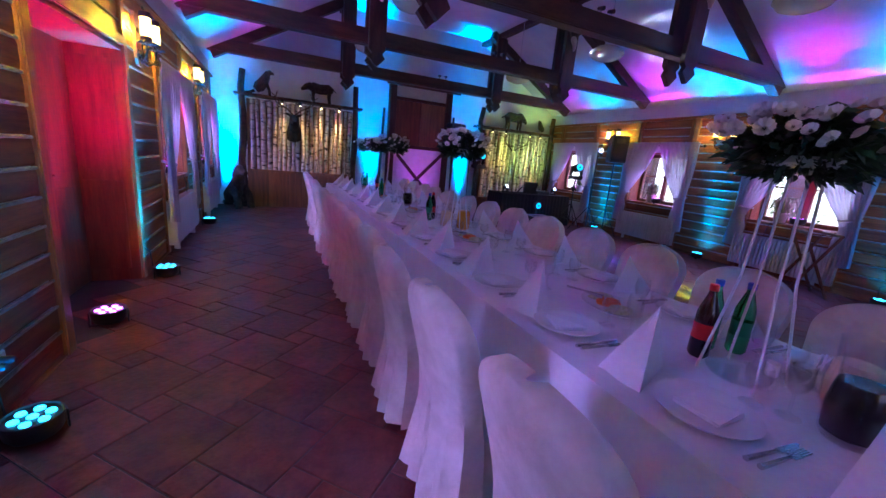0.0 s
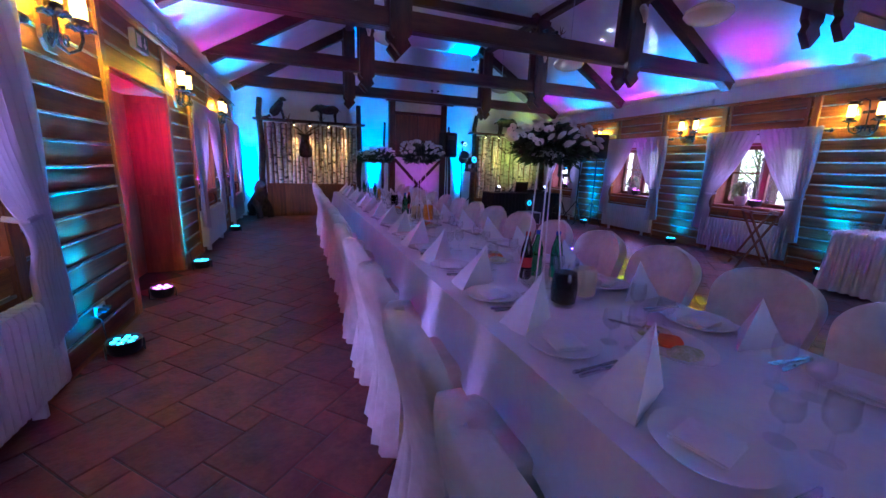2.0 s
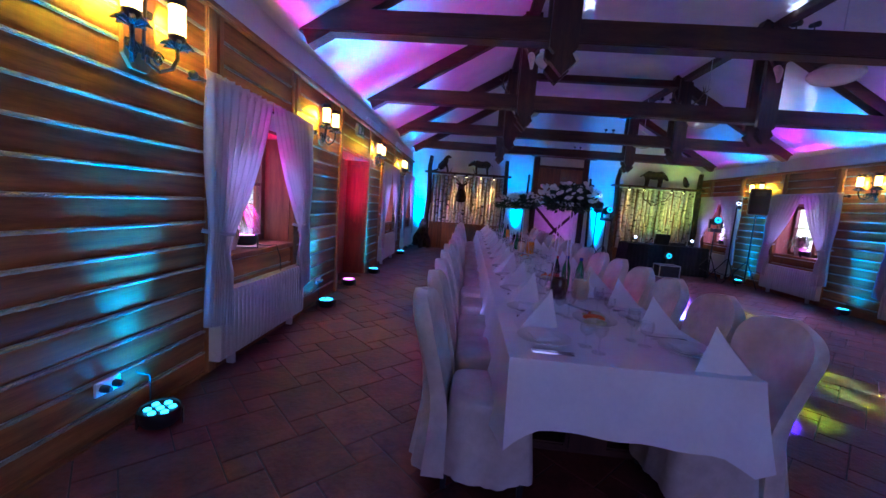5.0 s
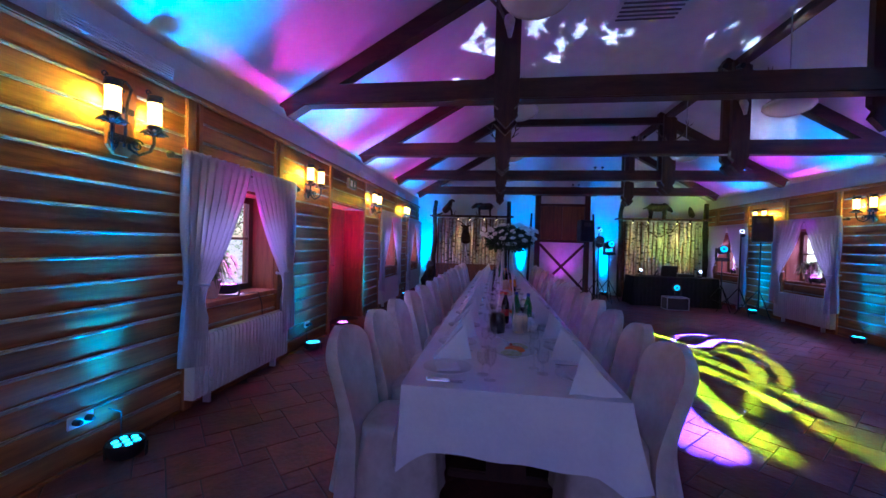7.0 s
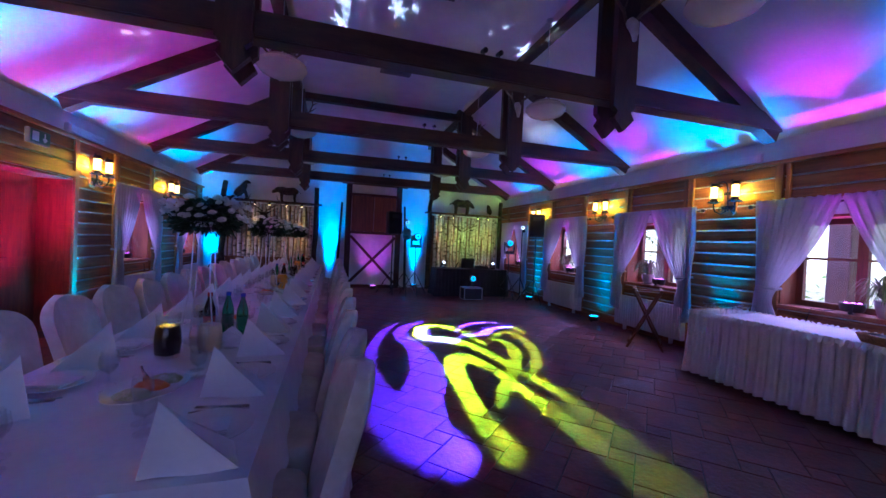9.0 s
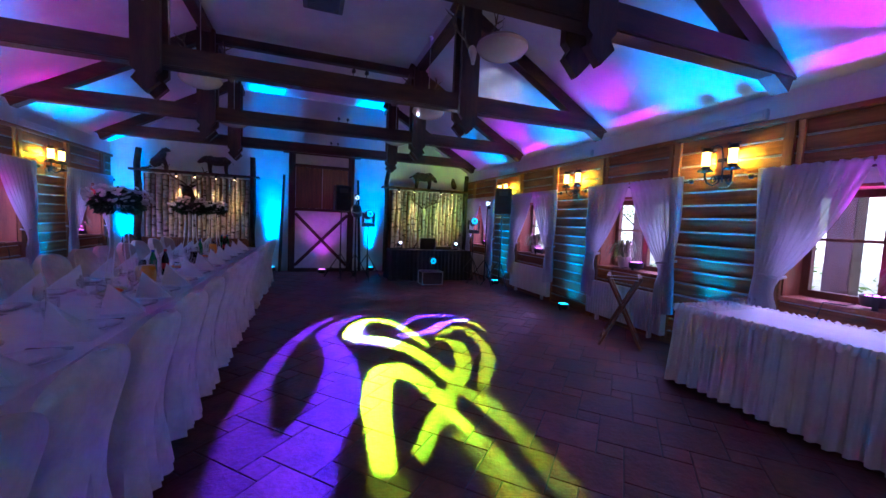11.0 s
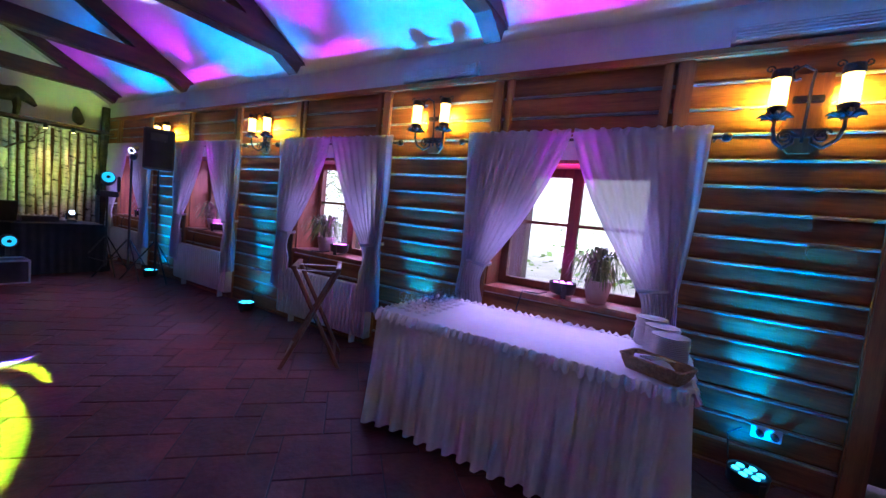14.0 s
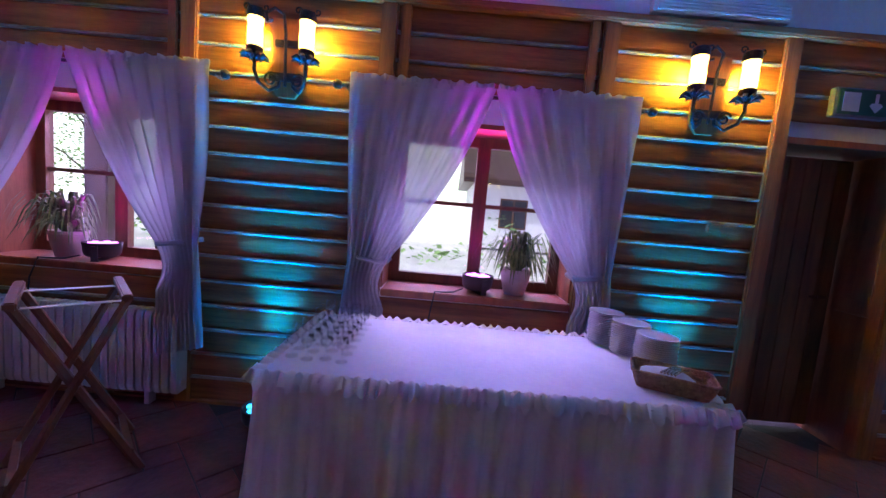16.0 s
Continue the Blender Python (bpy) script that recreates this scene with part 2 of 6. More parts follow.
def box(x0, x1, y0, y1, z0, z1, width=0.0):
    bm = bx(bmesh.new(), x0, x1, y0, y1, z0, z1)
    return soft(bm, width, 2) if width else bm


def rings(bm, loops, close=True, cap0=True, cap1=True):
    """Skin a list of loops of points."""
    rows = [[bm.verts.new(p) for p in loop] for loop in loops]
    n = len(rows[0])
    for a, b in zip(rows, rows[1:]):
        for i in range(n if close else n - 1):
            j = (i + 1) % n
            bm.faces.new((a[i], a[j], b[j], b[i]))
    if close and cap0:
        bm.faces.new(rows[0][::-1])
    if close and cap1:
        bm.faces.new(rows[-1])
    return bm


def lathe(bm, profile, seg=20, at=(0, 0, 0), cap0=True, cap1=True, sx=1.0):
    loops = [[(at[0] + sx * r * math.cos(2 * math.pi * i / seg), at[1] + r * math.sin(2 * math.pi * i / seg), at[2] + z) for i in range(seg)] for r, z in profile]
    return rings(bm, loops, True, cap0, cap1)


def tube(bm, points, radii, seg=8):
    """A round bar through points with a radius at each."""
    pts = [Vector(p) for p in points]
    radii = [radii] * len(pts) if isinstance(radii, (int, float)) else radii
    loops, side = [], None
    for i, p in enumerate(pts):
        d = (pts[min(i + 1, len(pts) - 1)] - pts[max(i - 1, 0)]).normalized()
        side = (side - d * side.dot(d)).normalized() if side else d.orthogonal().normalized()
        up = d.cross(side)
        loops.append([p + radii[i] * (math.cos(2 * math.pi * k / seg) * side + math.sin(2 * math.pi * k / seg) * up) for k in range(seg)])
    return rings(bm, loops)


def ball(bm, at, r, seg=10, squash=(1, 1, 1), rough=0.0, ring=7):
    loops = []
    for j in range(1, ring):
        a = math.pi * j / ring
        loops.append([(at[0] + squash[0] * r * math.sin(a) * math.cos(2 * math.pi * i / seg) * (1 + rough * random.uniform(-1, 1)),
                       at[1] + squash[1] * r * math.sin(a) * math.sin(2 * math.pi * i / seg) * (1 + rough * random.uniform(-1, 1)),
                       at[2] - squash[2] * r * math.cos(a)) for i in range(seg)])
    return rings(bm, loops)


def mesh(name, bm, material, smooth=None):
    me = bpy.data.meshes.new(name)
    bmesh.ops.recalc_face_normals(bm, faces=bm.faces[:])
    bm.to_mesh(me)
    bm.free()
    me.materials.append(material)
    if smooth:
        me.shade_smooth()
        me.set_sharp_from_angle(angle=radians(smooth))
    return me


def part(name, bm, material, parent=None, label="", smooth=35, at=None):
    ob = new(name, bm if isinstance(bm, bpy.types.Mesh) else mesh(name, bm, material, smooth))
    if parent:
        ob.parent = parent
    if at is not None:
        ob.matrix_basis = at if isinstance(at, Matrix) else Matrix.Translation(at)
    return tagged(ob, label) if label else ob


def thing(name, label, category, group="", at=(0, 0, 0), turn=0.0):
    ob = new(name)
    ob.empty_display_size = 0.1
    ob.matrix_basis = pose(*at, 0, 0, turn)
    return tagged(ob, label, category, group)


def solid(name, bm, material, label, category="", kind="structure", smooth=None):
    return tagged(new(name, mesh(name, bm, material, smooth)), label, category or name.split("_")[0], kind=kind)


# ---------------------------------------------------------------- structure
T = 0.42                                # wall thickness
WIN_L, WIN_R = (2.12, 7.35, 9.9), (2.0, 4.55, 7.1, 9.65)
DOOR_L, DOOR_R = (4.2, 5.68), (-0.66, 0.2)
OPEN_W, SILL, HEAD = 0.64, 0.88, 1.97   # window half width, sill and head heights


def pierced(bm, x0, x1, holes, y0=YF - 0.3, y1=YB + 0.3, top=3.3):
    """A long wall as one mesh, with holes (ya, yb, za, zb) right through it."""
    holes = sorted(holes)
    y = y0
    for a, b, za, zb in holes:
        bx(bm, x0, x1, y, a, -0.02, top)
        if za > 0:
            bx(bm, x0, x1, a, b, -0.02, za)
        bx(bm, x0, x1, a, b, zb, top)
        y = b
    bx(bm, x0, x1, y, y1, -0.02, top)
    return bm


holes_l = [(c - OPEN_W, c + OPEN_W, SILL, HEAD) for c in WIN_L] + [(*DOOR_L, 0, 2.09)]
holes_r = [(c - OPEN_W, c + OPEN_W, SILL, HEAD) for c in WIN_R] + [(*DOOR_R, 0, 2.05)]
wall_w = solid("wall_west", pierced(bmesh.new(), -T, 0, holes_l), PLASTER, "white plastered wall lined with pine planks and rope joints", "wall")
wall_e = solid("wall_east", pierced(bmesh.new(), W, W + T, holes_r), PLASTER, "white plastered wall lined with pine planks and rope joints", "wall")
wall_n = solid("wall_north", box(-T, W + T, YB, YB + 0.3, -0.02, ZC + 0.6), PLASTER, "white plaster gable wall washed with blue light", "wall")
bm = bmesh.new()
# opening behind the camera, added to let the fill lamp in
FILL_GAP = (1.5, 4.4)
bx(bm, -T, FILL_GAP[0], YF - 0.3, YF, -0.02, ZC + 0.6), bx(bm, FILL_GAP[1], W + T, YF - 0.3, YF, -0.02, ZC + 0.6)
bx(bm, FILL_GAP[0], FILL_GAP[1], YF - 0.3, YF, -0.02, 0.7), bx(bm, FILL_GAP[0], FILL_GAP[1], YF - 0.3, YF, 2.4, ZC + 0.6)
wall_s = solid("wall_south", bm, PLASTER, "plain white gable wall with a wide unseen opening added for fill light", "wall")
bm = bmesh.new()
for s in (0, 1):
    x = lambda v: W - v if s else v
    rings(bm, [[(x(-0.2), y, ZS - 0.2 * PITCH), (x(XS + 0.02), y, ZC), (x(XS + 0.02), y, ZC + 0.25), (x(-0.2), y, ZS + 0.25 - 0.2 * PITCH)] for y in (YF, YB)])
bx(bm, XS, W - XS, YF, YB, ZC + 0.003, ZC + 0.25)
bx(bm, -1.2, W + 1.2, YF - 0.5, YB + 0.5, ZC + 0.7, ZC + 0.8)
solid("ceiling", bm, PLASTER, "white plaster ceiling with two slopes and a flat top", "ceiling")
floor = solid("floor", box(-T, W + T, YF - 0.3, YB + 0.3, -0.06, 0.0), GROUT, "dark grouted floor under terracotta tiles", "floor")
ground = bmesh.new()
bx(ground, -900, 900, -900, 900, -0.3, -0.12)
solid("ground", ground, GRAVEL, "pale sunlit gravel yard", "ground")

# plank lining: planks, ropes and upright posts on both long walls
STEP = ZW / 16


def plank_mesh(length):
    bm = bmesh.new()
    h = STEP - 0.022
    prof = [(0.0, 0.0)] + [(0.024 - 0.008 * abs(2 * k - 1) ** 8, h * k) for k in (0.0, 0.05, 0.15, 0.5, 0.85, 0.95, 1.0)] + [(0.0, h)]
    rings(bm, [[(p, y, z) for p, z in prof] for y in (0, length)])
    return mesh("plank", bm, PINE, 50)


def rope_mesh(length):
    bm = bmesh.new()
    turns = max(2, int(length / 0.04))
    for k in (0, 1, 2):
        pts = [(0.02 + 0.005 * math.cos(2 * math.pi * (i / 6 + k / 3)), length * i / (turns * 6), 0.005 * math.sin(2 * math.pi * (i / 6 + k / 3))) for i in range(turns * 6 + 1)]
        tube(bm, pts, 0.006, 4)
    return mesh("rope", bm, ROPE, 80)


lining = {}


def line_wall(wall, side, spans):
    """side +1: boards face +x from x = 0; -1: they face -x from x = W."""
    for a, b, z0, z1 in spans:
        key = round(b - a, 2)
        if key not in lining:
            lining[key] = (plank_mesh(b - a), rope_mesh(b - a))
        k0, k1 = round(z0 / STEP), int(z1 / STEP + 0.01)
        for k in range(k0, k1):
            at = pose(0, a, k * STEP + 0.02) if side > 0 else pose(W, b, k * STEP + 0.02, 0, 0, 180)
            part("plank", lining[key][0], None, wall, at=at)
            if k > k0:
                at = pose(0.004, a, k * STEP + 0.008) if side > 0 else pose(W - 0.004, b, k * STEP + 0.008, 0, 0, 180)
                part("rope", lining[key][1], None, wall, at=at)


def spans_of(windows, door, ends, gap=0.06):
    cuts = sorted([(c - OPEN_W, c + OPEN_W, True) for c in windows] + [(*door, False)])
    out, y = [], ends[0]
    for a, b, win in cuts:
        if a - gap > y:
            out.append((y, a - gap, 0.0, ZW))
        if win:
            out += [(a, b, 0.0, SILL - 0.06), (a, b, HEAD + 0.12, ZW)]
        else:
            out.append((a, b, 2.2, ZW))
        y = b + gap
    out.append((y, ends[1], 0.0, ZW))
    return [s for s in out if s[1] - s[0] > 0.08]


line_wall(wall_w, 1, spans_of(WIN_L, DOOR_L, (-2.9, YB - 0.02)))
line_wall(wall_e, -1, spans_of(WIN_R, DOOR_R, (-2.9, YB - 0.02)))
post = mesh("post", soft(bx(bmesh.new(), 0.0, 0.05, -0.05, 0.05, 0.0, ZW), 0.008), PINEV, 40)
shortpost = mesh("post", soft(bx(bmesh.new(), 0.0, 0.045, -0.03, 0.03, HEAD + 0.05, ZW), 0.008), PINEV, 40)
for wall, side, windows, door in ((wall_w, 1, WIN_L, DOOR_L), (wall_e, -1, WIN_R, DOOR_R)):
    for y in [v for c in windows for v in (c - OPEN_W - 0.03, c + OPEN_W + 0.03)] + [door[0] - 0.03, door[1] + 0.03]:
        at = pose(0, y, 0) if side > 0 else pose(W, y, 0, 0, 0, 180)
        part("post", post, None, wall, at=at)
    for c in windows:
        for y in (c - OPEN_W + 0.07, c + OPEN_W - 0.07):
            at = pose(0.001, y, 0) if side > 0 else pose(W - 0.001, y, 0, 0, 0, 180)
            part("post", shortpost, None, wall, at=at)
rail = bmesh.new()
bx(rail, 0.0, 0.07, YF, YB, ZW, ZW + 0.05)
solid("trim_west", soft(rail, 0.01), PINE, "honey pine cornice rail along the wall top", "trim")
rail = bmesh.new()
bx(rail, W - 0.07, W, YF, YB, ZW, ZW + 0.05)
solid("trim_east", soft(rail, 0.01), PINE, "honey pine cornice rail along the wall top", "trim")
for n, x0, x1 in (("baseboard_west", 0.0, 0.045), ("baseboard_east", W - 0.045, W)):
    door = DOOR_L if x0 < 1 else DOOR_R
    bm = bmesh.new()
    bx(bm, x0, x1, YF, door[0] - 0.1, 0.0, 0.02), bx(bm, x0, x1, door[1] + 0.1, YB, 0.0, 0.02)
    solid(n, bm, PINE, "low pine skirting", "baseboard")


# windows: lined recess, frame, glazing bars, panes, sill
def window(name, side, c):
    x0 = 0.0 if side > 0 else W
    root = tagged(new(name), "small pine window with four panes in a deep lined recess", "window", kind="structure")
    root.matrix_basis = pose(x0, c, 0, 0, 0, 0 if side > 0 else 180)
    w = OPEN_W
    for y0, y1 in ((-w + 0.001, -w + 0.03), (w - 0.03, w - 0.001)):
        part("reveal", box(-T + 0.02, 0.0, y0, y1, SILL, HEAD), REDWOOD, root)
    part("reveal", box(-T + 0.02, 0.0, -w + 0.03, w - 0.03, HEAD - 0.03, HEAD - 0.001), REDWOOD, root)
    part("window_sill", box(-T + 0.02, 0.06, -w + 0.031, w - 0.031, SILL - 0.045, SILL + 0.002, 0.006), REDWOOD, root)
    gx, a, b, z0, z1 = -0.3, -w + 0.1, w - 0.1, SILL + 0.07, HEAD - 0.1
    fr = bmesh.new()
    for y0, y1, za, zb in ((-w + 0.03, a, SILL, HEAD - 0.03), (b, w - 0.03, SILL, HEAD - 0.03), (a, b, SILL, z0), (a, b, z1, HEAD - 0.03), (-0.045, 0.045, z0, z1)):
        bx(fr, gx - 0.03, gx + 0.03, y0, y1, za, zb)
    part("window_frame", fr, BROWN, root)
    zm = z0 + 0.56 * (z1 - z0)
    for y0, y1 in ((a, -0.045), (0.045, b)):
        part("glazing_bar", box(gx - 0.02, gx + 0.02, y0, y1, zm - 0.014, zm + 0.014), BROWN, root)
        for za, zb in ((z0, zm - 0.014), (zm + 0.014, z1)):
            p = part("pane", box(gx - 0.003, gx + 0.003, y0, y1, za, zb), PANE, root)
            p.visible_shadow = False
    return root


for i, c in enumerate(WIN_L):
    window(f"window_{i + 1}", 1, c)
for i, c in enumerate(WIN_R):
    window(f"window_{i + 4}", -1, c)

# doorway with panelled reveal in the west wall, exit door in the east wall
door = tagged(new("door_1"), "recessed pine double door with panelled reveals lit magenta", "door", kind="structure")
a, b = DOOR_L
for y0, y1, s in ((a + 0.001, a + 0.03, 1), (b - 0.03, b - 0.001, -1)):
    part("reveal", box(-T + 0.02, 0.03, y0, y1, 0, 2.09), REDWOOD, door)
    yy = y1 if s > 0 else y0
    for z0, z1 in ((0.12, 0.95), (1.05, 1.98)):
        part("panel", box(-T + 0.09, -0.04, min(yy, yy + s * 0.012), max(yy, yy + s * 0.012), z0, z1, 0.004), REDWOOD, door)
part("reveal", box(-T + 0.02, 0.03, a + 0.03, b - 0.03, 2.06, 2.089), REDWOOD, door)
mid = (a + b) / 2
for y0, y1 in ((a + 0.03, mid - 0.003), (mid + 0.003, b - 0.03)):
    leaf = part("leaf", box(-T + 0.02, -T + 0.07, y0, y1, 0.01, 2.06, 0.004), REDWOOD, door)
    for z0, z1 in ((0.15, 0.9), (1.02, 1.92)):
        part("panel", box(-T + 0.07, -T + 0.082, y0 + 0.11, y1 - 0.11, z0, z1, 0.005), REDWOOD, leaf)
    part("handle", tube(bmesh.new(), [(-T + 0.07, mid + (0.06 if y0 > mid - 0.02 else -0.06), 1.02), (-T + 0.12, mid + (0.06 if y0 > mid - 0.02 else -0.06), 1.02), (-T + 0.12, mid + (0.16 if y0 > mid - 0.02 else -0.16), 1.02)], 0.008), STEEL, leaf)
part("casing", soft(bx(bmesh.new(), 0.0, 0.05, a - 0.0, b + 0.0, 2.1, 2.19), 0.008), PINE, door)

door = tagged(new("door_2"), "dark wooden exit door standing ajar with daylight in its gaps", "door", kind="structure")
a, b = DOOR_R
for y0, y1 in ((a + 0.001, a + 0.04), (b - 0.04, b - 0.001)):
    part("reveal", box(W - 0.03, W + T - 0.02, y0, y1, 0, 2.05), REDWOOD, door)
part("reveal", box(W - 0.03, W + T - 0.02, a + 0.04, b - 0.04, 2.01, 2.049), REDWOOD, door)
leaf = part("leaf", box(W + 0.3, W + 0.35, a + 0.052, b - 0.041, 0.045, 2.005, 0.004), BROWN, door, "dark brown boards")
y = a + 0.06
while y < b - 0.1:
    part("board", box(W + 0.288, W + 0.3, y, min(y + 0.108, b - 0.05), 0.06, 1.99, 0.003), BROWN, leaf)
    y += 0.112
part("handle", tube(bmesh.new(), [(W + 0.288, a + 0.13, 1.03), (W + 0.24, a + 0.13, 1.03), (W + 0.24, a + 0.25, 1.03)], 0.009, 8), STEEL, leaf)
for z0, z1 in ((0.12, 0.95), (1.05, 1.92)):
    part("panel", box(W + 0.03, W + 0.25, a + 0.04, a + 0.05, z0, z1, 0.004), REDWOOD, door)

# roof trusses
TY, PX = (0.23, 2.71, 5.19, 7.64, 10.15), (2.66, 6.28)
slope = lambda x: ZS + PITCH * min(x, W - x)


def arrow_plank(w=0.13, z0=2.68, z1=4.42, t=0.035):
    """A hanging post board with an arrow-shaped foot."""
    prof = [(0, z0), (w * 0.95, z0 + 0.13), (w * 0.62, z0 + 0.13), (w * 0.62, z0 + 0.2), (w, z0 + 0.25), (w, z1), (-w, z1), (-w, z0 + 0.25), (-w * 0.62, z0 + 0.2), (-w * 0.62, z0 + 0.13), (-w * 0.95, z0 + 0.13)]
    bm = rings(bmesh.new(), [[(x, y, z) for x, z in prof] for y in (-t, t)])
    bmesh.ops.triangulate(bm, faces=[f for f in bm.faces if len(f.verts) > 4])
    return bm


for i, y in enumerate(TY):
    truss = tagged(new("roof_truss"), "dark stained timber roof truss with arrow-footed hanging posts", "truss", "roof trusses", kind="structure")
    truss.matrix_basis = pose(0, y, 0)
    part("tie_beam", soft(bx(bmesh.new(), 0.08, W - 0.08, -0.09, 0.09, 3.0, 3.22), 0.012), DARK, truss)
    for s in (0, 1):
        q = lambda x: W - x if s else x
        bm = bmesh.new()
        n = Vector((-PITCH, 1.0)).normalized()
        pts = [(0.12, slope(0.12)), (XS + 0.05, slope(XS))]
        rings(bm, [[(q(px), yy, pz) for px, pz in ((pts[0][0], pts[0][1] + 0.02), (pts[1][0], pts[1][1] + 0.02), (pts[1][0] + 0.07, pts[1][1] - 0.15), (pts[0][0] + 0.07, pts[0][1] - 0.15))] for yy in (-0.075, 0.075)])
        part("rafter", bm, DARK, truss)
        for yy in (-0.128, 0.128):
            part("post", arrow_plank(), DARKV, truss, at=(PX[s], yy, 0))
    if i == 3:
        part("collar_beam", soft(bx(bmesh.new(), PX[0], PX[1], -0.07, 0.07, 4.26, 4.4), 0.01), DARK, truss)
for x in PX:
    solid("purlin", soft(bx(bmesh.new(), x - 0.08, x + 0.08, YF, YB, 4.36, 4.5), 0.01), DARK, "dark stained timber purlin under the ceiling", "purlin")


# ---------------------------------------------------------------- fixtures
def par_can(at, led, label, tilt=0.0, turn=0.0):
    t = thing("led_uplight", label, "stage light", "led uplights", at, turn)
    bm = lathe(bmesh.new(), [(0.085, 0.025), (0.1, 0.045), (0.105, 0.1), (0.108, 0.118), (0.1, 0.12), (0.098, 0.108)], 24)
    part("body", bm, BLACK, t)
    for k in range(7):
        r, a = (0.0, 0.0) if k == 6 else (0.06, math.pi * k / 3)
        part("led", lathe(bmesh.new(), [(0.02, 0.109), (0.019, 0.116), (0.012, 0.12)], 12, (r * math.cos(a), r * math.sin(a), 0)), led, t)
    for s in (-1, 1):
        part("bracket", box(s * 0.11 - 0.004, s * 0.11 + 0.004, -0.018, 0.018, 0.004, 0.1), BLACK, t)
    part("foot", box(-0.114, 0.114, -0.02, 0.02, 0.0, 0.006), BLACK, t)
    return t


def cable(points, label="black power cable lying against the wall"):
    t = thing("cable", label, "cable")
    part("lead", tube(bmesh.new(), points, 0.005, 6), BLACK, t)


PAR_L, PAR_R = (0.76, 3.33, 5.7, 8.5), (-1.25, 0.71, 3.27, 5.75, 8.37)
for x, ys, s in ((0.22, PAR_L, 1), (W - 0.22, PAR_R, -1)):
    for y in ys:
        par_can((x, y, 0), LEDC, "black led uplight glowing cyan on the floor by the wall", turn=30)
        lamp("uplight", "SPOT", (x - s * 0.06, y, 0.13), 1800, CYAN, (x - s * 0.06, y, 3.0), 0.04, 41, 1.0)
        lamp("uplight", "SPOT", (x - s * 0.05, y, 0.14), 34, CYAN, (x - s * 0.12, y, 1.0), 0.04, 130, 1.0)
        cable([(x - s * 0.1, y + 0.02, 0.02), (x - s * 0.13, y + 0.08, 0.1), (x - s * 0.15, y + 0.1, 0.25), (x - s * 0.175, y + 0.03, 0.3)])
par_can((0.1, 4.6, 0), LEDM, "black led uplight glowing magenta in the doorway", turn=10)
lamp("uplight", "SPOT", (0.1, 4.6, 0.13), 330, (1.0, 0.0, 0.5), (-0.15, 4.75, 2.0), 0.05, 95, 0.8)
for windows, s in ((WIN_L, 1), (WIN_R, -1)):
    for c in windows:
        x = (0 if s > 0 else W) - s * 0.1
        z = SILL + 0.008
        cable([(x + s * 0.06, c + 0.08, z + 0.02), (x + s * 0.1, c + 0.14, z), (x + s * 0.13, c + 0.22, z), (x + s * 0.15, c + 0.26, z + 0.004), (x + s * 0.185, c + 0.28, z - 0.12), (x + s * 0.185, c + 0.3, z - 0.3)], "black lead trailing over the window sill")
        par_can((x, c - 0.02, SILL + 0.002), LEDM, "black led uplight glowing magenta on the window sill", turn=20)
        lamp("uplight", "SPOT", (x, c, SILL + 0.14), 340 if s > 0 else 460, (1.0, 0.0, 0.5) if s > 0 else MAGENTA, (x + s * (0.12 if s > 0 else 0.22), c, 2.2), 0.03, 60 if s > 0 else 38, 1.0)
        lamp("uplight", "SPOT", (x, c, SILL + 0.15), 18 if s > 0 else 7, MAGENTA, (x + s * 0.1, c, 2.2), 0.04, 150, 1.0)
        xx = (-0.42 if s > 0 else W + 0.42)
        # added violet area lamps out of view, standing in for daylight through the windows
        if s > 0:
            lamp("window_light", "AREA", (xx - 3.6, c, 3.5), 300, (0.48, 0.34, 1.0), (xx + 2.4, c, 0.9), 1.8, 1.2)
        else:
            lamp("window_light", "AREA", (xx + 2.0, c, 3.6), 360, (0.5, 0.38, 1.0), (xx - 0.9, c, 1.0), 1.7, 1.2)
for x in (0.28, 3.38, 5.92):
    par_can((x, YB - 0.13, 0), LEDC, "black led uplight glowing blue at the foot of the gable wall")
    lamp("uplight", "SPOT", (x, YB - 0.13, 0.13), 6500, (0.0, 0.26, 1.0), (x, YB - 0.1, 4.4), 0.09, 30, 1.0)
par_can((4.62, YB - 0.55, 0), LEDM, "black led uplight glowing pink before the barn door")
lamp("uplight", "SPOT", (4.62, YB - 0.55, 0.13), 75, (0.8, 0.07, 1.0), (4.62, YB - 0.25, 1.6), 0.08, 80, 1.0)


def curl(cx, cz, r, turns, start, y=0.0, end=0.25, x=0.0):
    n = int(14 * turns)
    return [(x, cx + r * (1 - (1 - end) * i / n) * math.cos(start + 2 * math.pi * turns * i / n), cz + r * (1 - (1 - end) * i / n) * math.sin(start + 2 * math.pi * turns * i / n)) for i in range(n + 1)]


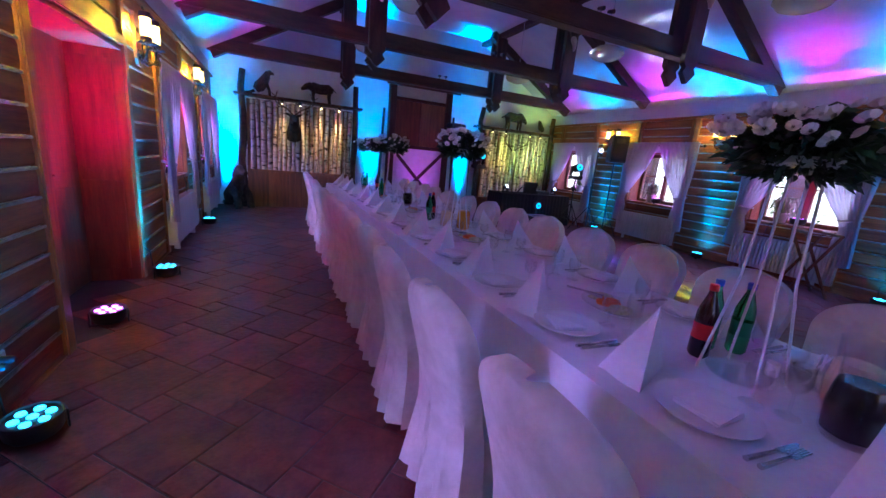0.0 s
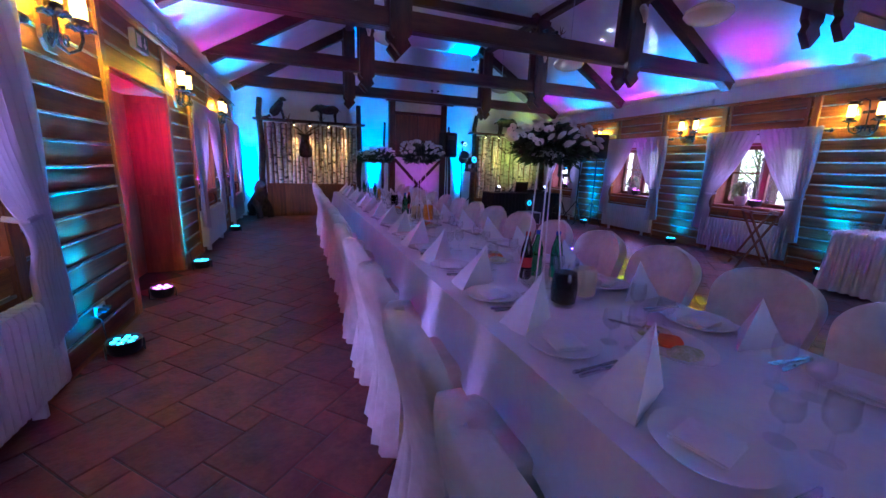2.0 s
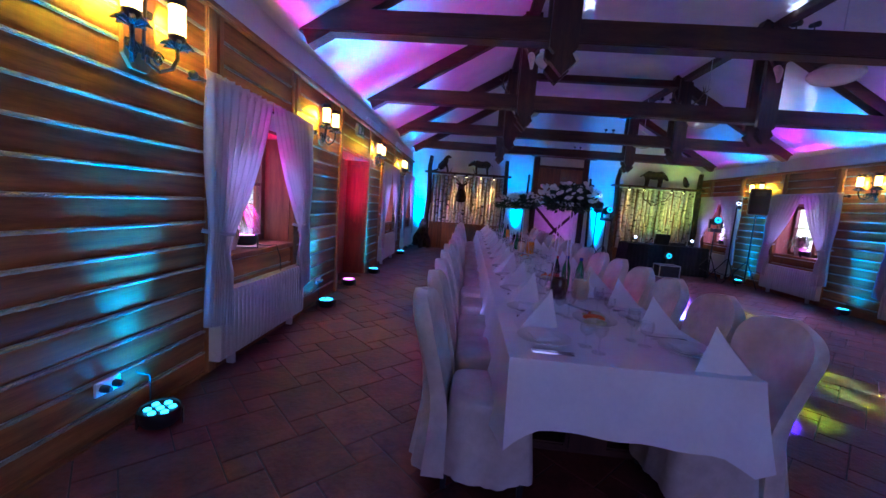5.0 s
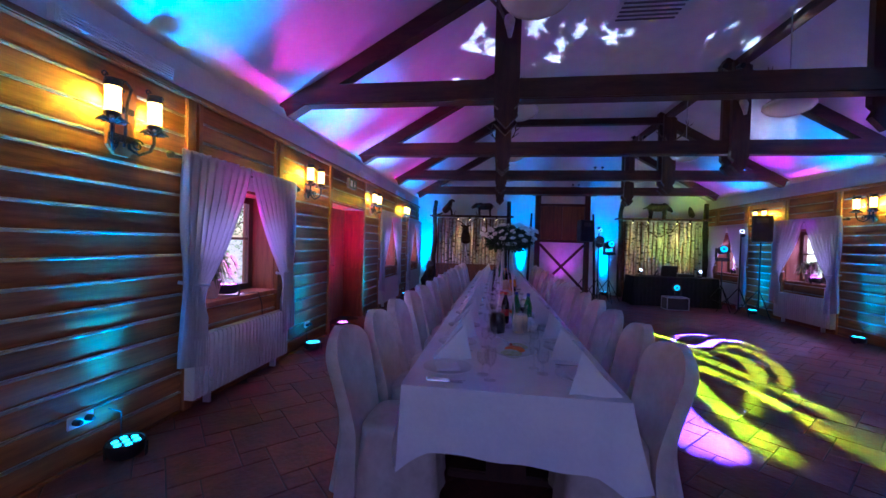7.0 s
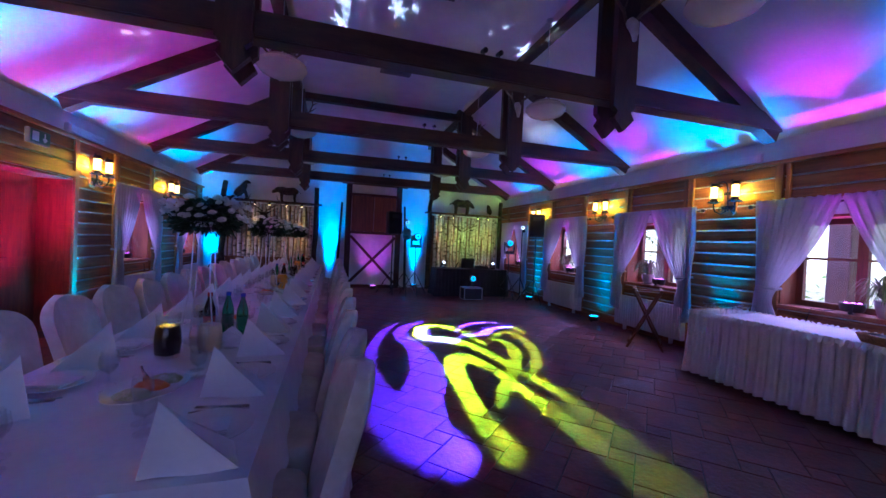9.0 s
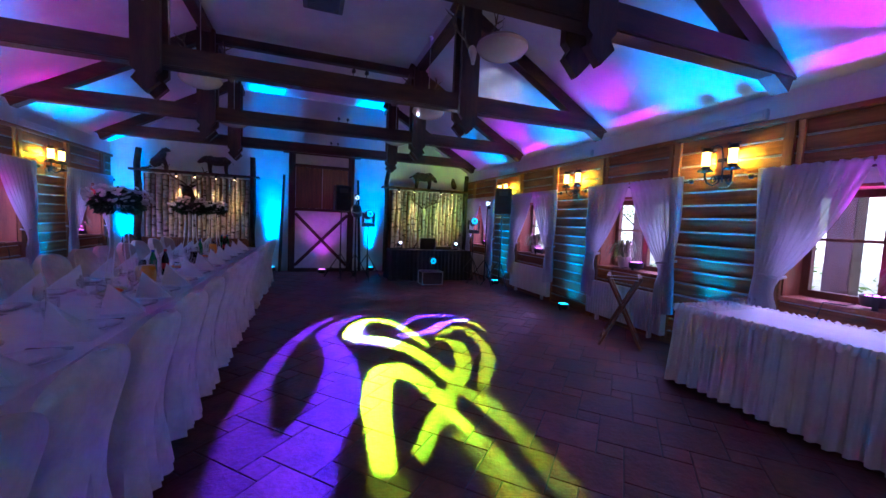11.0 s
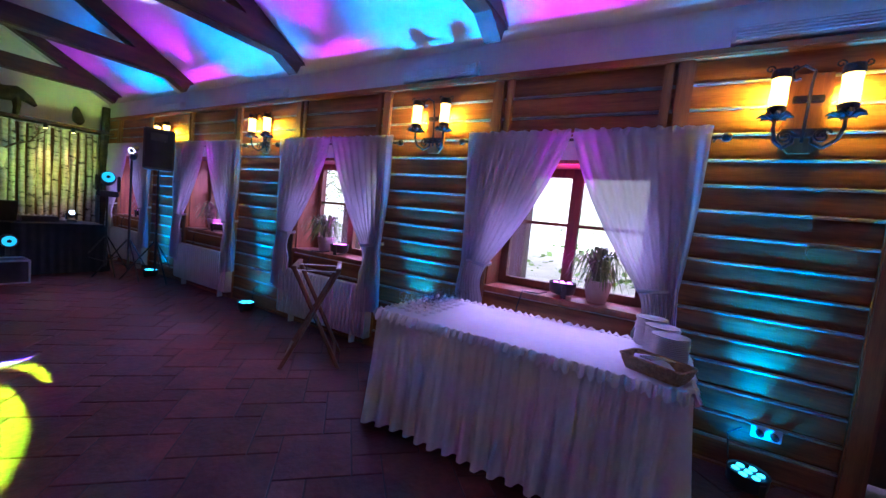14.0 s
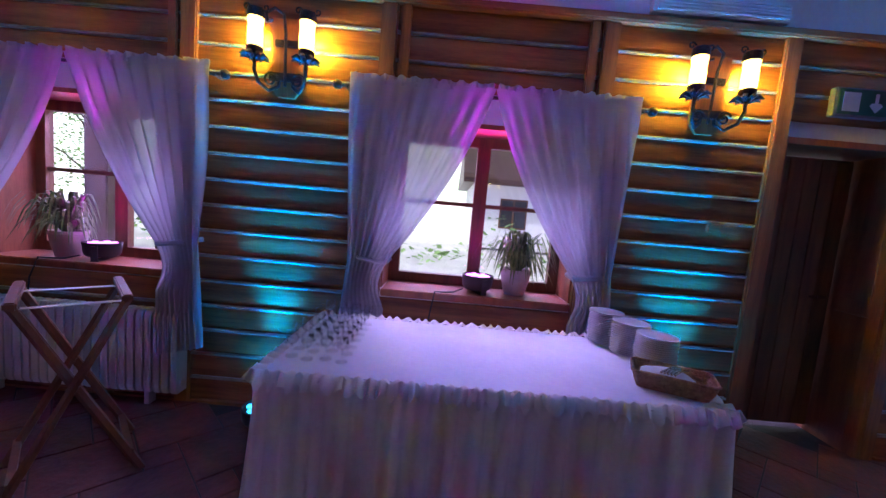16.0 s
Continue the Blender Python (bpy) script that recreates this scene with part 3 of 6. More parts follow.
def sconce():
    t = thing("wall_sconce", "wrought iron wall sconce with two lit candle glasses", "wall lamp", "wall sconces")
    board = [(0.0, -0.1, -0.2), (0.0, -0.1, 0.2), (0.0, 0.1, 0.2), (0.0, 0.1, -0.2), (0.0, 0.05, -0.26), (0.0, -0.05, -0.26)]
    part("back_board", rings(bmesh.new(), [[(x, y, z) for _, y, z in board] for x in (0.03, 0.055)]), PINEV, t)
    for s in (-1, 1):
        y = 0.15 * s
        part("candle_glass", lathe(bmesh.new(), [(0.03, 0.0), (0.042, 0.01), (0.044, 0.07), (0.041, 0.12), (0.044, 0.165), (0.034, 0.17)], 16, (0.15, y, -0.02)), CANDLE, t, "glowing ribbed glass")
        part("cap", lathe(bmesh.new(), [(0.047, 0.0), (0.049, 0.02), (0.045, 0.05), (0.03, 0.055)], 12, (0.15, y, 0.145)), IRON, t)
        part("collar", lathe(bmesh.new(), [(0.03, -0.03), (0.046, 0.0), (0.046, 0.02), (0.04, 0.024)], 12, (0.15, y, -0.035)), IRON, t)
        for k in range(8):
            a = 2 * math.pi * k / 8
            petal = tube(bmesh.new(), [(0.15 + r * math.cos(a), y + r * math.sin(a), z) for r, z in ((0.02, -0.075), (0.06, -0.06), (0.085, -0.075))], [0.014, 0.016, 0.004], 5)
            part("petal", petal, IRON, t)
        part("arm", tube(bmesh.new(), [(0.15, y, -0.07), (0.15, y, -0.14), (0.13, y * 0.9, -0.2), (0.09, y * 0.6, -0.235), (0.06, y * 0.3, -0.2), (0.06, y * 0.25, -0.12)], 0.011, 6), IRON, t)
        part("scroll", tube(bmesh.new(), curl(y - s * 0.07, -0.17, 0.045, 1.3, 0.4, x=0.09), 0.007, 5), IRON, t)
        for k in (-1, 1):
            part("finial_curl", tube(bmesh.new(), curl(y + k * 0.055, 0.205, 0.022, 1.1, 0 if k < 0 else math.pi, x=0.15), 0.005, 5), IRON, t)
    part("crossbar", box(0.055, 0.075, -0.07, 0.07, 0.03, 0.07, 0.004), IRON, t)
    part("crossbar", box(0.055, 0.075, -0.1, 0.1, -0.17, -0.12, 0.004), IRON, t)
    part("hook", tube(bmesh.new(), [(0.07, 0.0, -0.2), (0.09, 0.0, 0.1), (0.12, 0.0, 0.19), (0.13, -0.05, 0.22), (0.13, -0.1, 0.19), (0.13, -0.09, 0.14), (0.13, -0.06, 0.15)], 0.009, 6), IRON, t)
    return t


LAMP_L, LAMP_R, ZL = (0.85, 3.45, 6.1, 8.7), (-2.0, 0.7, 3.27, 5.82, 8.37), 2.27
first = None
for x, ys, r in ((0.0, LAMP_L, 0), (W, LAMP_R, 180)):
    for y in ys:
        if first is None:
            first = sconce()
            first.matrix_basis = pose(x, y, ZL, 0, 0, r)
        else:
            copy_thing(first, pose(x, y, ZL, 0, 0, r))
        s = 1 if r == 0 else -1
        for k in (-0.15, 0.15):
            lamp("candle_light", "SPOT", (x + s * 0.1, y + k, ZL + 0.06), 58, WARM, (x, y + k * 1.4, ZL + 0.02), 0.04, 168, 0.6)


# curtains on a rod
def curtain_panel(side, bottom):
    """One tied-back panel; side -1 hangs to the low-y side of the window's middle."""
    bm = bmesh.new()
    nu, nv = 46, 44
    top, tie = 2.145, 1.08
    grid = []
    for j in range(nv + 1):
        z = top + (bottom - top) * j / nv
        if z > tie:
            v = (top - z) / (top - tie)
            inner, outer = 0.56 * (0.55 * v + 0.45 * v ** 2), 0.86 - 0.05 * v ** 2
        else:
            v = (tie - z) / (tie - bottom)
            inner, outer = 0.56 + 0.08 * math.sin(math.pi * min(v * 2.2, 1)) * 0.6 + 0.02 * v, 0.81 + 0.05 * v
        row = []
        for i in range(nu + 1):
            u = i / nu
            y = inner + (outer - inner) * u
            amp = 0.012 + 0.016 * min(1, (top - z) / 0.3)
            x = amp * math.sin(u * 2 * math.pi * 9 + 0.8 * math.sin(3 * z)) + 0.006 * math.sin(u * 47 + z * 5)
            if j < 2:
                x *= 0.35
            zz = z + (0.005 * math.sin(u * 40) if j == 0 else 0.0) - (0.06 * (1 - u) if j == nv else 0)
            row.append(bm.verts.new((0.135 + x, side * y, zz)))
        grid.append(row)
    for r0, r1 in zip(grid, grid[1:]):
        for i in range(nu):
            bm.faces.new((r0[i], r0[i + 1], r1[i + 1], r1[i]))
    return bm


def curtains(bottom):
    t = thing("curtains", "white sheer curtains tied back on a black rod", "curtain", "window curtains")
    for s in (-1, 1):
        part("panel", curtain_panel(s, bottom), CURTAIN, t, smooth=180)
        head = bmesh.new()
        rows = []
        for i in range(121):
            u = i / 120
            w = 0.012 * math.sin(u * 92 + 1.5 * math.sin(u * 17)) + 0.005 * math.sin(u * 210)
            rows.append([(0.135 + 0.35 * w, s * (0.012 + 0.85 * u), 2.118), (0.13 + 0.3 * w, s * (0.012 + 0.85 * u), 2.14), (0.128 + w, s * (0.01 + 0.855 * u), 2.172 + 0.006 * math.sin(u * 61))])
        part("header", rings(head, rows, False), CURTAIN, t, smooth=180)
        part("tieback", tube(bmesh.new(), [(0.06, s * 0.8, 1.1), (0.15, s * 0.74, 1.08), (0.155, s * 0.58, 1.06), (0.07, s * 0.56, 1.08)], 0.016, 6), CURTAIN, t)
        part("finial", ball(bmesh.new(), (0.11, s * 0.94, 2.1), 0.03), IRON, t)
        part("bracket", box(0.03, 0.12, s * 0.88 - 0.008, s * 0.88 + 0.008, 2.085, 2.1), IRON, t)
    part("rod", tube(bmesh.new(), [(0.11, -0.94, 2.1), (0.11, 0.94, 2.1)], 0.011, 8), IRON, t)
    return t


def radiator(n=26, pitch=0.055):
    t = thing("radiator", "white enamelled column radiator under the window", "radiator", "radiators")
    bm = bmesh.new()
    for z in (0.16, 0.56):
        tube(bm, [(0.09, -n * pitch / 2, z), (0.09, n * pitch / 2, z)], 0.022, 8)
    part("pipe", bm, ENAMEL, t)
    col = bmesh.new()
    outline = [(0.045, 0.1), (0.135, 0.1), (0.15, 0.13), (0.15, 0.6), (0.135, 0.63), (0.045, 0.63), (0.03, 0.6), (0.03, 0.13)]
    rings(col, [[(x * (1 if abs(y) < 0.015 else 0.94) + (0 if abs(y) < 0.015 else 0.006), y, z) for x, z in outline] for y in (-0.021, -0.012, 0.012, 0.021)])
    me = mesh("column", col, ENAMEL, 40)
    for i in range(n):
        part("column", me, None, t, at=(0, (i - n / 2 + 0.5) * pitch, 0))
    part("valve", lathe(bmesh.new(), [(0.02, 0.0), (0.025, 0.02), (0.022, 0.06), (0.01, 0.065)], 10, (0.09, n * pitch / 2 + 0.03, 0.54)), ENAMEL, t)
    for y in (-0.5, 0.5):
        part("foot", box(0.06, 0.12, y - 0.015, y + 0.015, 0.0, 0.11), ENAMEL, t)
    return t


c0 = r0 = None
for x, ys, r in ((0.0, WIN_L, 0), (W, WIN_R, 180)):
    for y in ys:
        if c0 is None:
            c0, r0 = curtains(0.42), radiator()
            c0.matrix_basis, r0.matrix_basis = pose(x, y, 0, 0, 0, r), pose(x, y, 0, 0, 0, r)
        else:
            copy_thing(c0, pose(x, y, 0, 0, 0, r)), copy_thing(r0, pose(x, y, 0, 0, 0, r))


# potted spider plants on sills
def spider_plant(n=130):
    t = thing("potted_plant", "spider plant with arching striped leaves in a clay pot", "plant", "sill plants")
    part("pot", lathe(bmesh.new(), [(0.07, 0.0), (0.095, 0.1), (0.1, 0.15), (0.106, 0.152), (0.106, 0.175), (0.095, 0.175), (0.09, 0.14)], 20), CLAY, t)
    part("soil", lathe(bmesh.new(), [(0.088, 0.14), (0.088, 0.158), (0.03, 0.165)], 14), ROUGH, t)
    bm = bmesh.new()
    for k in range(n):
        a, l, h = random.uniform(0, 2 * math.pi), random.uniform(0.12, 0.3), random.uniform(0.1, 0.32)
        d, sd = Vector((math.cos(a), math.sin(a), 0)), Vector((-math.sin(a), math.cos(a), 0))
        prev = None
        for j in range(7):
            v = j / 6
            p = d * (0.02 + l * v) * (0.55 if math.cos(a) < -0.3 else 1.0) + Vector((0, 0, 0.155 + h * math.sin(math.pi * min(v * 0.78, 0.95)) - 0.12 * v ** 3))
            wd = 0.011 * (1 - v) ** 0.5 + 0.0006
            row = (bm.verts.new(p - sd * wd), bm.verts.new(p + sd * wd))
            if prev:
                bm.faces.new((prev[0], prev[1], row[1], row[0]))
            prev = row
    part("leaves", bm, LEAFP, t)
    return t


plant = spider_plant()
plant.matrix_basis = pose(W + 0.14, 1.72, SILL + 0.002, 0, 0, 180)
for x, y, r in ((W + 0.12, 4.78, 150), (W + 0.14, 7.25, 100), (W + 0.14, 9.5, 60), (-0.14, 1.9, 20), (-0.14, 7.2, 60), (-0.14, 9.75, 0)):
    copy_thing(plant, pose(x, y, SILL + 0.002, 0, 0, r))


# frieze vents, exit signs, smoke sensors, ceiling grilles, globes
def vent(w=0.82):
    t = thing("wall_vent", "white louvred air vent on the plaster frieze", "vent", "frieze vents")
    part("frame", box(0.0, 0.06, -w / 2, w / 2, 0.0, 0.11, 0.006), WHITE, t)
    for k in range(5):
        part("slat", box(0.06, 0.075, -w / 2 + 0.02, w / 2 - 0.02, 0.012 + 0.018 * k, 0.024 + 0.018 * k), WHITE, t)
    return t


v0 = vent()
v0.matrix_basis = pose(0, 0.85, 2.69)
for x, y, r in ((0, 5.9, 0), (0, 8.5, 0), (W, 0.7, 180), (W, 5.9, 180), (W, 3.3, 180), (W, 8.4, 180)):
    copy_thing(v0, pose(x, y, 2.69, 0, 0, r))


def exit_sign():
    t = thing("exit_sign", "dark green exit sign with white symbols", "sign", "exit signs")
    part("case", box(0.0, 0.05, -0.17, 0.17, 0.0, 0.17, 0.006), GREY, t)
    part("face", box(0.05, 0.054, -0.155, 0.155, 0.012, 0.158), SIGN, t)
    bm = bmesh.new()
    bx(bm, 0.054, 0.056, -0.13, -0.03, 0.03, 0.14)
    part("door_symbol", bm, WHITE, t)
    bm = bmesh.new()
    bx(bm, 0.054, 0.056, 0.06, 0.08, 0.06, 0.14)
    rings(bm, [[(x, 0.03, 0.07), (x, 0.07, 0.03), (x, 0.11, 0.07), (x, 0.095, 0.085), (x, 0.045, 0.085)] for x in (0.0535, 0.0555)])
    part("arrow", bm, WHITE, t)
    return t


e0 = exit_sign()
e0.matrix_basis = pose(0.035, 4.95, 2.38)
copy_thing(e0, pose(W - 0.035, -0.2, 2.18, 0, 0, 180))


def globe():
    t = thing("pendant_lamp", "unlit cream opal glass saucer lamp on a thin rod", "ceiling lamp", "pendant lamps")
    part("globe", lathe(bmesh.new(), [(0.06, 0.1), (0.18, 0.075), (0.255, 0.02), (0.265, -0.02), (0.22, -0.075), (0.12, -0.115), (0.04, -0.125)][::-1], 32), OPAL, t)
    part("rim", lathe(bmesh.new(), [(0.062, 0.095), (0.07, 0.11), (0.05, 0.13), (0.012, 0.15)], 20), ALU, t)
    part("rod", tube(bmesh.new(), [(0, 0, 0.14), (0, 0, 1.19)], 0.006, 6), ALU, t)
    part("ceiling_cup", lathe(bmesh.new(), [(0.015, 1.14), (0.05, 1.19)], 14), WHITE, t)
    return t


g0 = None
for y in (1.4, 3.83, 6.4, 8.9):
    for x in (2.84, 6.12):
        at = pose(x, y, 3.3)
        if g0 is None:
            g0 = globe()
            g0.matrix_basis = at
        else:
            copy_thing(g0, at)


def cassette(name, label, w, y, mat):
    t = thing(name, label, "vent", at=(4.42, y, ZC))
    part("frame", box(-w / 2, w / 2, -w / 2, w / 2, -0.035, 0.0, 0.008), mat, t)
    for k in range(9):
        s = -w / 2 + 0.07 + k * (w - 0.14) / 8
        part("slat", box(-w / 2 + 0.06, w / 2 - 0.06, s - 0.012, s + 0.012, -0.048, -0.035), GREY, t)


cassette("ceiling_cassette", "white ceiling air conditioner with dark grille", 0.85, 3.5, WHITE)
cassette("ceiling_grille", "grey ceiling air grille", 0.55, 6.0, GREY)
for y in TY[1:]:
    t = thing("spot_pair", "pair of small black spotlights on the tie beam", "spotlight", "beam spotlights", (4.85, y, 3.22))
    part("base", box(-0.12, 0.12, -0.02, 0.02, 0.0, 0.015), BLACK, t)
    for s in (-1, 1):
        part("head", tube(bmesh.new(), [(s * 0.08, -0.04, 0.07), (s * 0.08, 0.05, 0.09)], [0.026, 0.02], 10), BLACK, t)
        part("stem", tube(bmesh.new(), [(s * 0.08, 0, 0.01), (s * 0.08, 0, 0.07)], 0.006, 6), BLACK, t)


# antlered skulls on the hanging posts
def antler(s, spread=1.0, at=(0, 0, 0)):
    """One branching antler; s -1 or 1 tells its side."""
    o, bm = Vector(at), bmesh.new()
    main = [o + Vector(p) for p in ((s * 0.03, 0, 0.05), (s * 0.1 * spread, -0.05, 0.14), (s * 0.22 * spread, -0.1, 0.22), (s * 0.28 * spread, -0.14, 0.36), (s * 0.24 * spread, -0.16, 0.5))]
    tube(bm, main, [0.018, 0.017, 0.015, 0.012, 0.004], 6)
    for k, d in ((1, (s * 0.05, -0.16, 0.06)), (2, (s * 0.12, -0.12, 0.08)), (3, (s * 0.12, 0.02, 0.1)), (3, (s * -0.02, -0.12, 0.1))):
        tube(bm, [main[k], main[k] + Vector(d) * 0.6 + Vector((0, 0, -0.01)), main[k] + Vector(d)], [0.012, 0.009, 0.003], 5)
    return bm


def trophy():
    t = thing("antler_trophy", "bleached skull with dark branching antlers on a timber post", "trophy", "antler trophies")
    part("skull", tube(bmesh.new(), [(0, -0.02, 0.06), (0, -0.07, 0.0), (0, -0.1, -0.1), (0, -0.1, -0.17)], [0.05, 0.055, 0.035, 0.02], 10), BONE, t)
    for s in (-1, 1):
        part("antler", antler(s), HORN, t)
    return t


a0 = None
for i, y in enumerate(TY[1:4]):
    for x in PX:
        at = pose(x, y - 0.165, 3.72, 0, 0, 8 if x < 4 else -8)
        if a0 is None:
            a0 = trophy()
            a0.matrix_basis = at
        else:
            copy_thing(a0, at)


# ---------------------------------------------------------------- gable wall dressing
def birch_screen(x0, x1, base, trunk_top):
    t = thing("birch_screen", "screen of upright birch logs over brown boards under a shelf", "screen", "birch screens", ((x0 + x1) / 2, YB - 0.24, 0))
    h = (x1 - x0) / 2
    x = -h + 0.06
    while x < h - 0.04:
        r = random.uniform(0.032, 0.055)
        x += r
        z0, z1 = base, 2.32 - random.uniform(0, 0.04)
        zs = [z0 + (z1 - z0) * k / 4 for k in range(5)]
        part("birch_log", tube(bmesh.new(), [(x + random.uniform(-0.012, 0.012), 0.02 + random.uniform(-0.02, 0.02), z) for z in zs], [r * random.uniform(0.9, 1.05) for z in zs], 9), BARK, t, smooth=60)
        x += r + random.uniform(0.008, 0.03)
    part("backing", box(-h, h, 0.1, 0.13, 0.0, 2.3), BROWN, t)
    x = -h
    while x < h - 0.05:
        wd = min(0.14, h - x)
        part("board", box(x + 0.003, x + wd - 0.003, -0.06, -0.035, 0.02, base, 0.004), BROWN, t)
        x += 0.14
    part("rail", box(-h, h, -0.075, 0.02, base, base + 0.04, 0.006), BROWN, t)
    part("shelf", box(-h - 0.22, h + 0.25, -0.12, 0.2, 2.34, 2.39, 0.008), DARK, t)
    for sx in (-h - 0.08, h + 0.09):
        pts = [(sx + random.uniform(-0.03, 0.03), random.uniform(-0.02, 0.02), z) for z in (0, 0.5, 1.0, 1.5, 2.0, 2.5, trunk_top)]
        part("trunk", tube(bmesh.new(), pts, [0.085, 0.075, 0.07, 0.075, 0.07, 0.065, 0.06], 10), ROUGH, t, smooth=60)
    return t


birch_screen(0.68, 2.86, 0.8, 2.85)
birch_screen(6.4, 8.6, 0.45, 2.85)
for x in (1.38, 1.75, 2.18, 2.58, 6.62, 7.05, 7.85, 8.2):
    t = thing("shelf_spot", "small warm spotlight under the screen shelf", "spotlight", "shelf spotlights", (x, YB - 0.36, 2.26))
    part("can", lathe(bmesh.new(), [(0.028, 0.0), (0.03, 0.06), (0.02, 0.08)], 12), BLACK, t)
    part("bulb", lathe(bmesh.new(), [(0.012, -0.012), (0.022, -0.004), (0.022, 0.003)], 10), BULB, t)
    lamp("shelf_light", "SPOT", (x, YB - 0.37, 2.24), 120, (1.0, 0.62, 0.16), (x, YB - 0.24, 1.6), 0.012, 34, 0.8)
lamp("green_wash", "SPOT", (7.6, 9.0, 1.15), 140, (0.5, 1.0, 0.1), (7.7, YB, 2.2), 0.04, 80, 0.8)
# added fill lamp in the unseen south opening, for the near end of the table
lamp("window_light", "AREA", (2.95, YF - 0.32, 1.55), 11, (0.42, 0.2, 1.0), (2.95, 0, 1.2), 2.8, 1.6)


def beast(name, label, body, legs, head, tail, at, turn, scale=1.0):
    """A stuffed figure as one plain mesh."""
    bm = bmesh.new()
    tube(bm, body[0], body[1], 12)
    for pts, r in legs:
        tube(bm, pts, r, 7)
    tube(bm, head[0], head[1], 9)
    if tail:
        tube(bm, tail[0], tail[1], 6)
    ob = part(name, bm, FUR, None, "", 60)
    ob.matrix_basis = pose(*at, 0, 0, turn) @ Matrix.Scale(scale, 4)
    return tagged(ob, label, "figure", "stuffed figures")


legs4 = [([(x, y, 0.3), (x + 0.01, y, 0.15), (x - 0.01, y, 0.0)], [0.055, 0.035, 0.03]) for x in (-0.2, 0.2) for y in (-0.07, 0.07)]
body4 = ([(-0.3, 0, 0.34), (-0.18, 0, 0.36), (0.05, 0, 0.34), (0.22, 0, 0.37), (0.3, 0, 0.38)], [0.06, 0.13, 0.125, 0.13, 0.08])
beast("boar_figure", "dark stuffed boar figure standing on the shelf", body4, legs4, ([(0.26, 0, 0.4), (0.38, 0, 0.36), (0.5, 0, 0.28)], [0.1, 0.075, 0.035]), ([(-0.3, 0, 0.38), (-0.38, 0, 0.3)], [0.012, 0.006]), (2.2, YB - 0.2, 2.39), 180, 0.85)
beast("badger_figure", "grey-brown stuffed badger figure crouching on the shelf", body4, legs4, ([(0.26, 0, 0.36), (0.36, 0, 0.3), (0.44, 0, 0.22)], [0.09, 0.07, 0.03]), ([(-0.3, 0, 0.36), (-0.42, 0, 0.3)], [0.03, 0.02]), (7.35, YB - 0.2, 2.39), 0, 0.95)
sit = ([(-0.12, 0, 0.1), (-0.05, 0, 0.17), (0.04, 0, 0.28), (0.1, 0, 0.4), (0.12, 0, 0.47)], [0.07, 0.12, 0.11, 0.085, 0.06])
beast("marten_figure", "dark stuffed beast figure sitting on the shelf", sit, [([(0.1, y, 0.28), (0.16, y, 0.12), (0.17, y, 0)], [0.04, 0.03, 0.03]) for y in (-0.06, 0.06)], ([(0.1, 0, 0.46), (0.18, 0, 0.5), (0.26, 0, 0.47)], [0.06, 0.055, 0.02]), ([(-0.14, 0, 0.08), (-0.24, 0, 0.03), (-0.34, 0, 0.03)], [0.035, 0.03, 0.015]), (0.98, YB - 0.2, 2.39), 0, 0.95)
beast("bird_figure", "small dark stuffed bird figure on the shelf", sit, [], ([(0.1, 0, 0.46), (0.17, 0, 0.5), (0.24, 0, 0.48)], [0.05, 0.04, 0.01]), None, (8.3, YB - 0.2, 2.39), 90, 0.7)
beast("bear_figure", "dark stuffed bear figure sitting on the floor in the corner", sit, [([(0.08, y, 0.3), (0.2, y, 0.2), (0.24, y, 0.02)], [0.06, 0.05, 0.05]) for y in (-0.1, 0.1)], ([(0.1, 0, 0.46), (0.16, 0, 0.55), (0.27, 0, 0.52)], [0.08, 0.09, 0.035]), None, (0.42, YB - 0.45, 0.0), -50, 1.45)

t = thing("deer_trophy", "dark deer head trophy with wide antlers on a shield", "trophy", at=(1.62, YB - 0.34, 1.86))
bm = tube(bmesh.new(), [(0, 0.12, -0.3), (0, 0.06, -0.2), (0, -0.02, 0.0), (0, -0.12, 0.1), (0, -0.26, 0.04), (0, -0.34, 0.0)], [0.15, 0.16, 0.11, 0.1, 0.065, 0.045], 12)
for s in (-1, 1):
    tube(bm, [(s * 0.07, -0.08, 0.17), (s * 0.17, -0.06, 0.22)], [0.035, 0.008], 6)
part("head", bm, FUR, t)
for s in (-1, 1):
    part("antler", antler(s, 1.3, (0, -0.05, 0.15)), HORN, t)
part("shield", lathe(bmesh.new(), [(0.16, -0.015), (0.17, 0.0), (0.16, 0.015)], 20), BROWN, t, at=pose(0, 0.14, -0.25, 90))
t = thing("antler_trophy", "pale skull with wide antlers hung on the birch logs", "trophy", at=(7.35, YB - 0.34, 1.72))
part("skull", tube(bmesh.new(), [(0, -0.02, 0.08), (0, -0.07, 0.0), (0, -0.09, -0.12), (0, -0.08, -0.2)], [0.06, 0.065, 0.04, 0.02], 10), BONE, t)
for s in (-1, 1):
    part("antler", antler(s, 1.4, (0, 0, 0.05)), HORN, t)

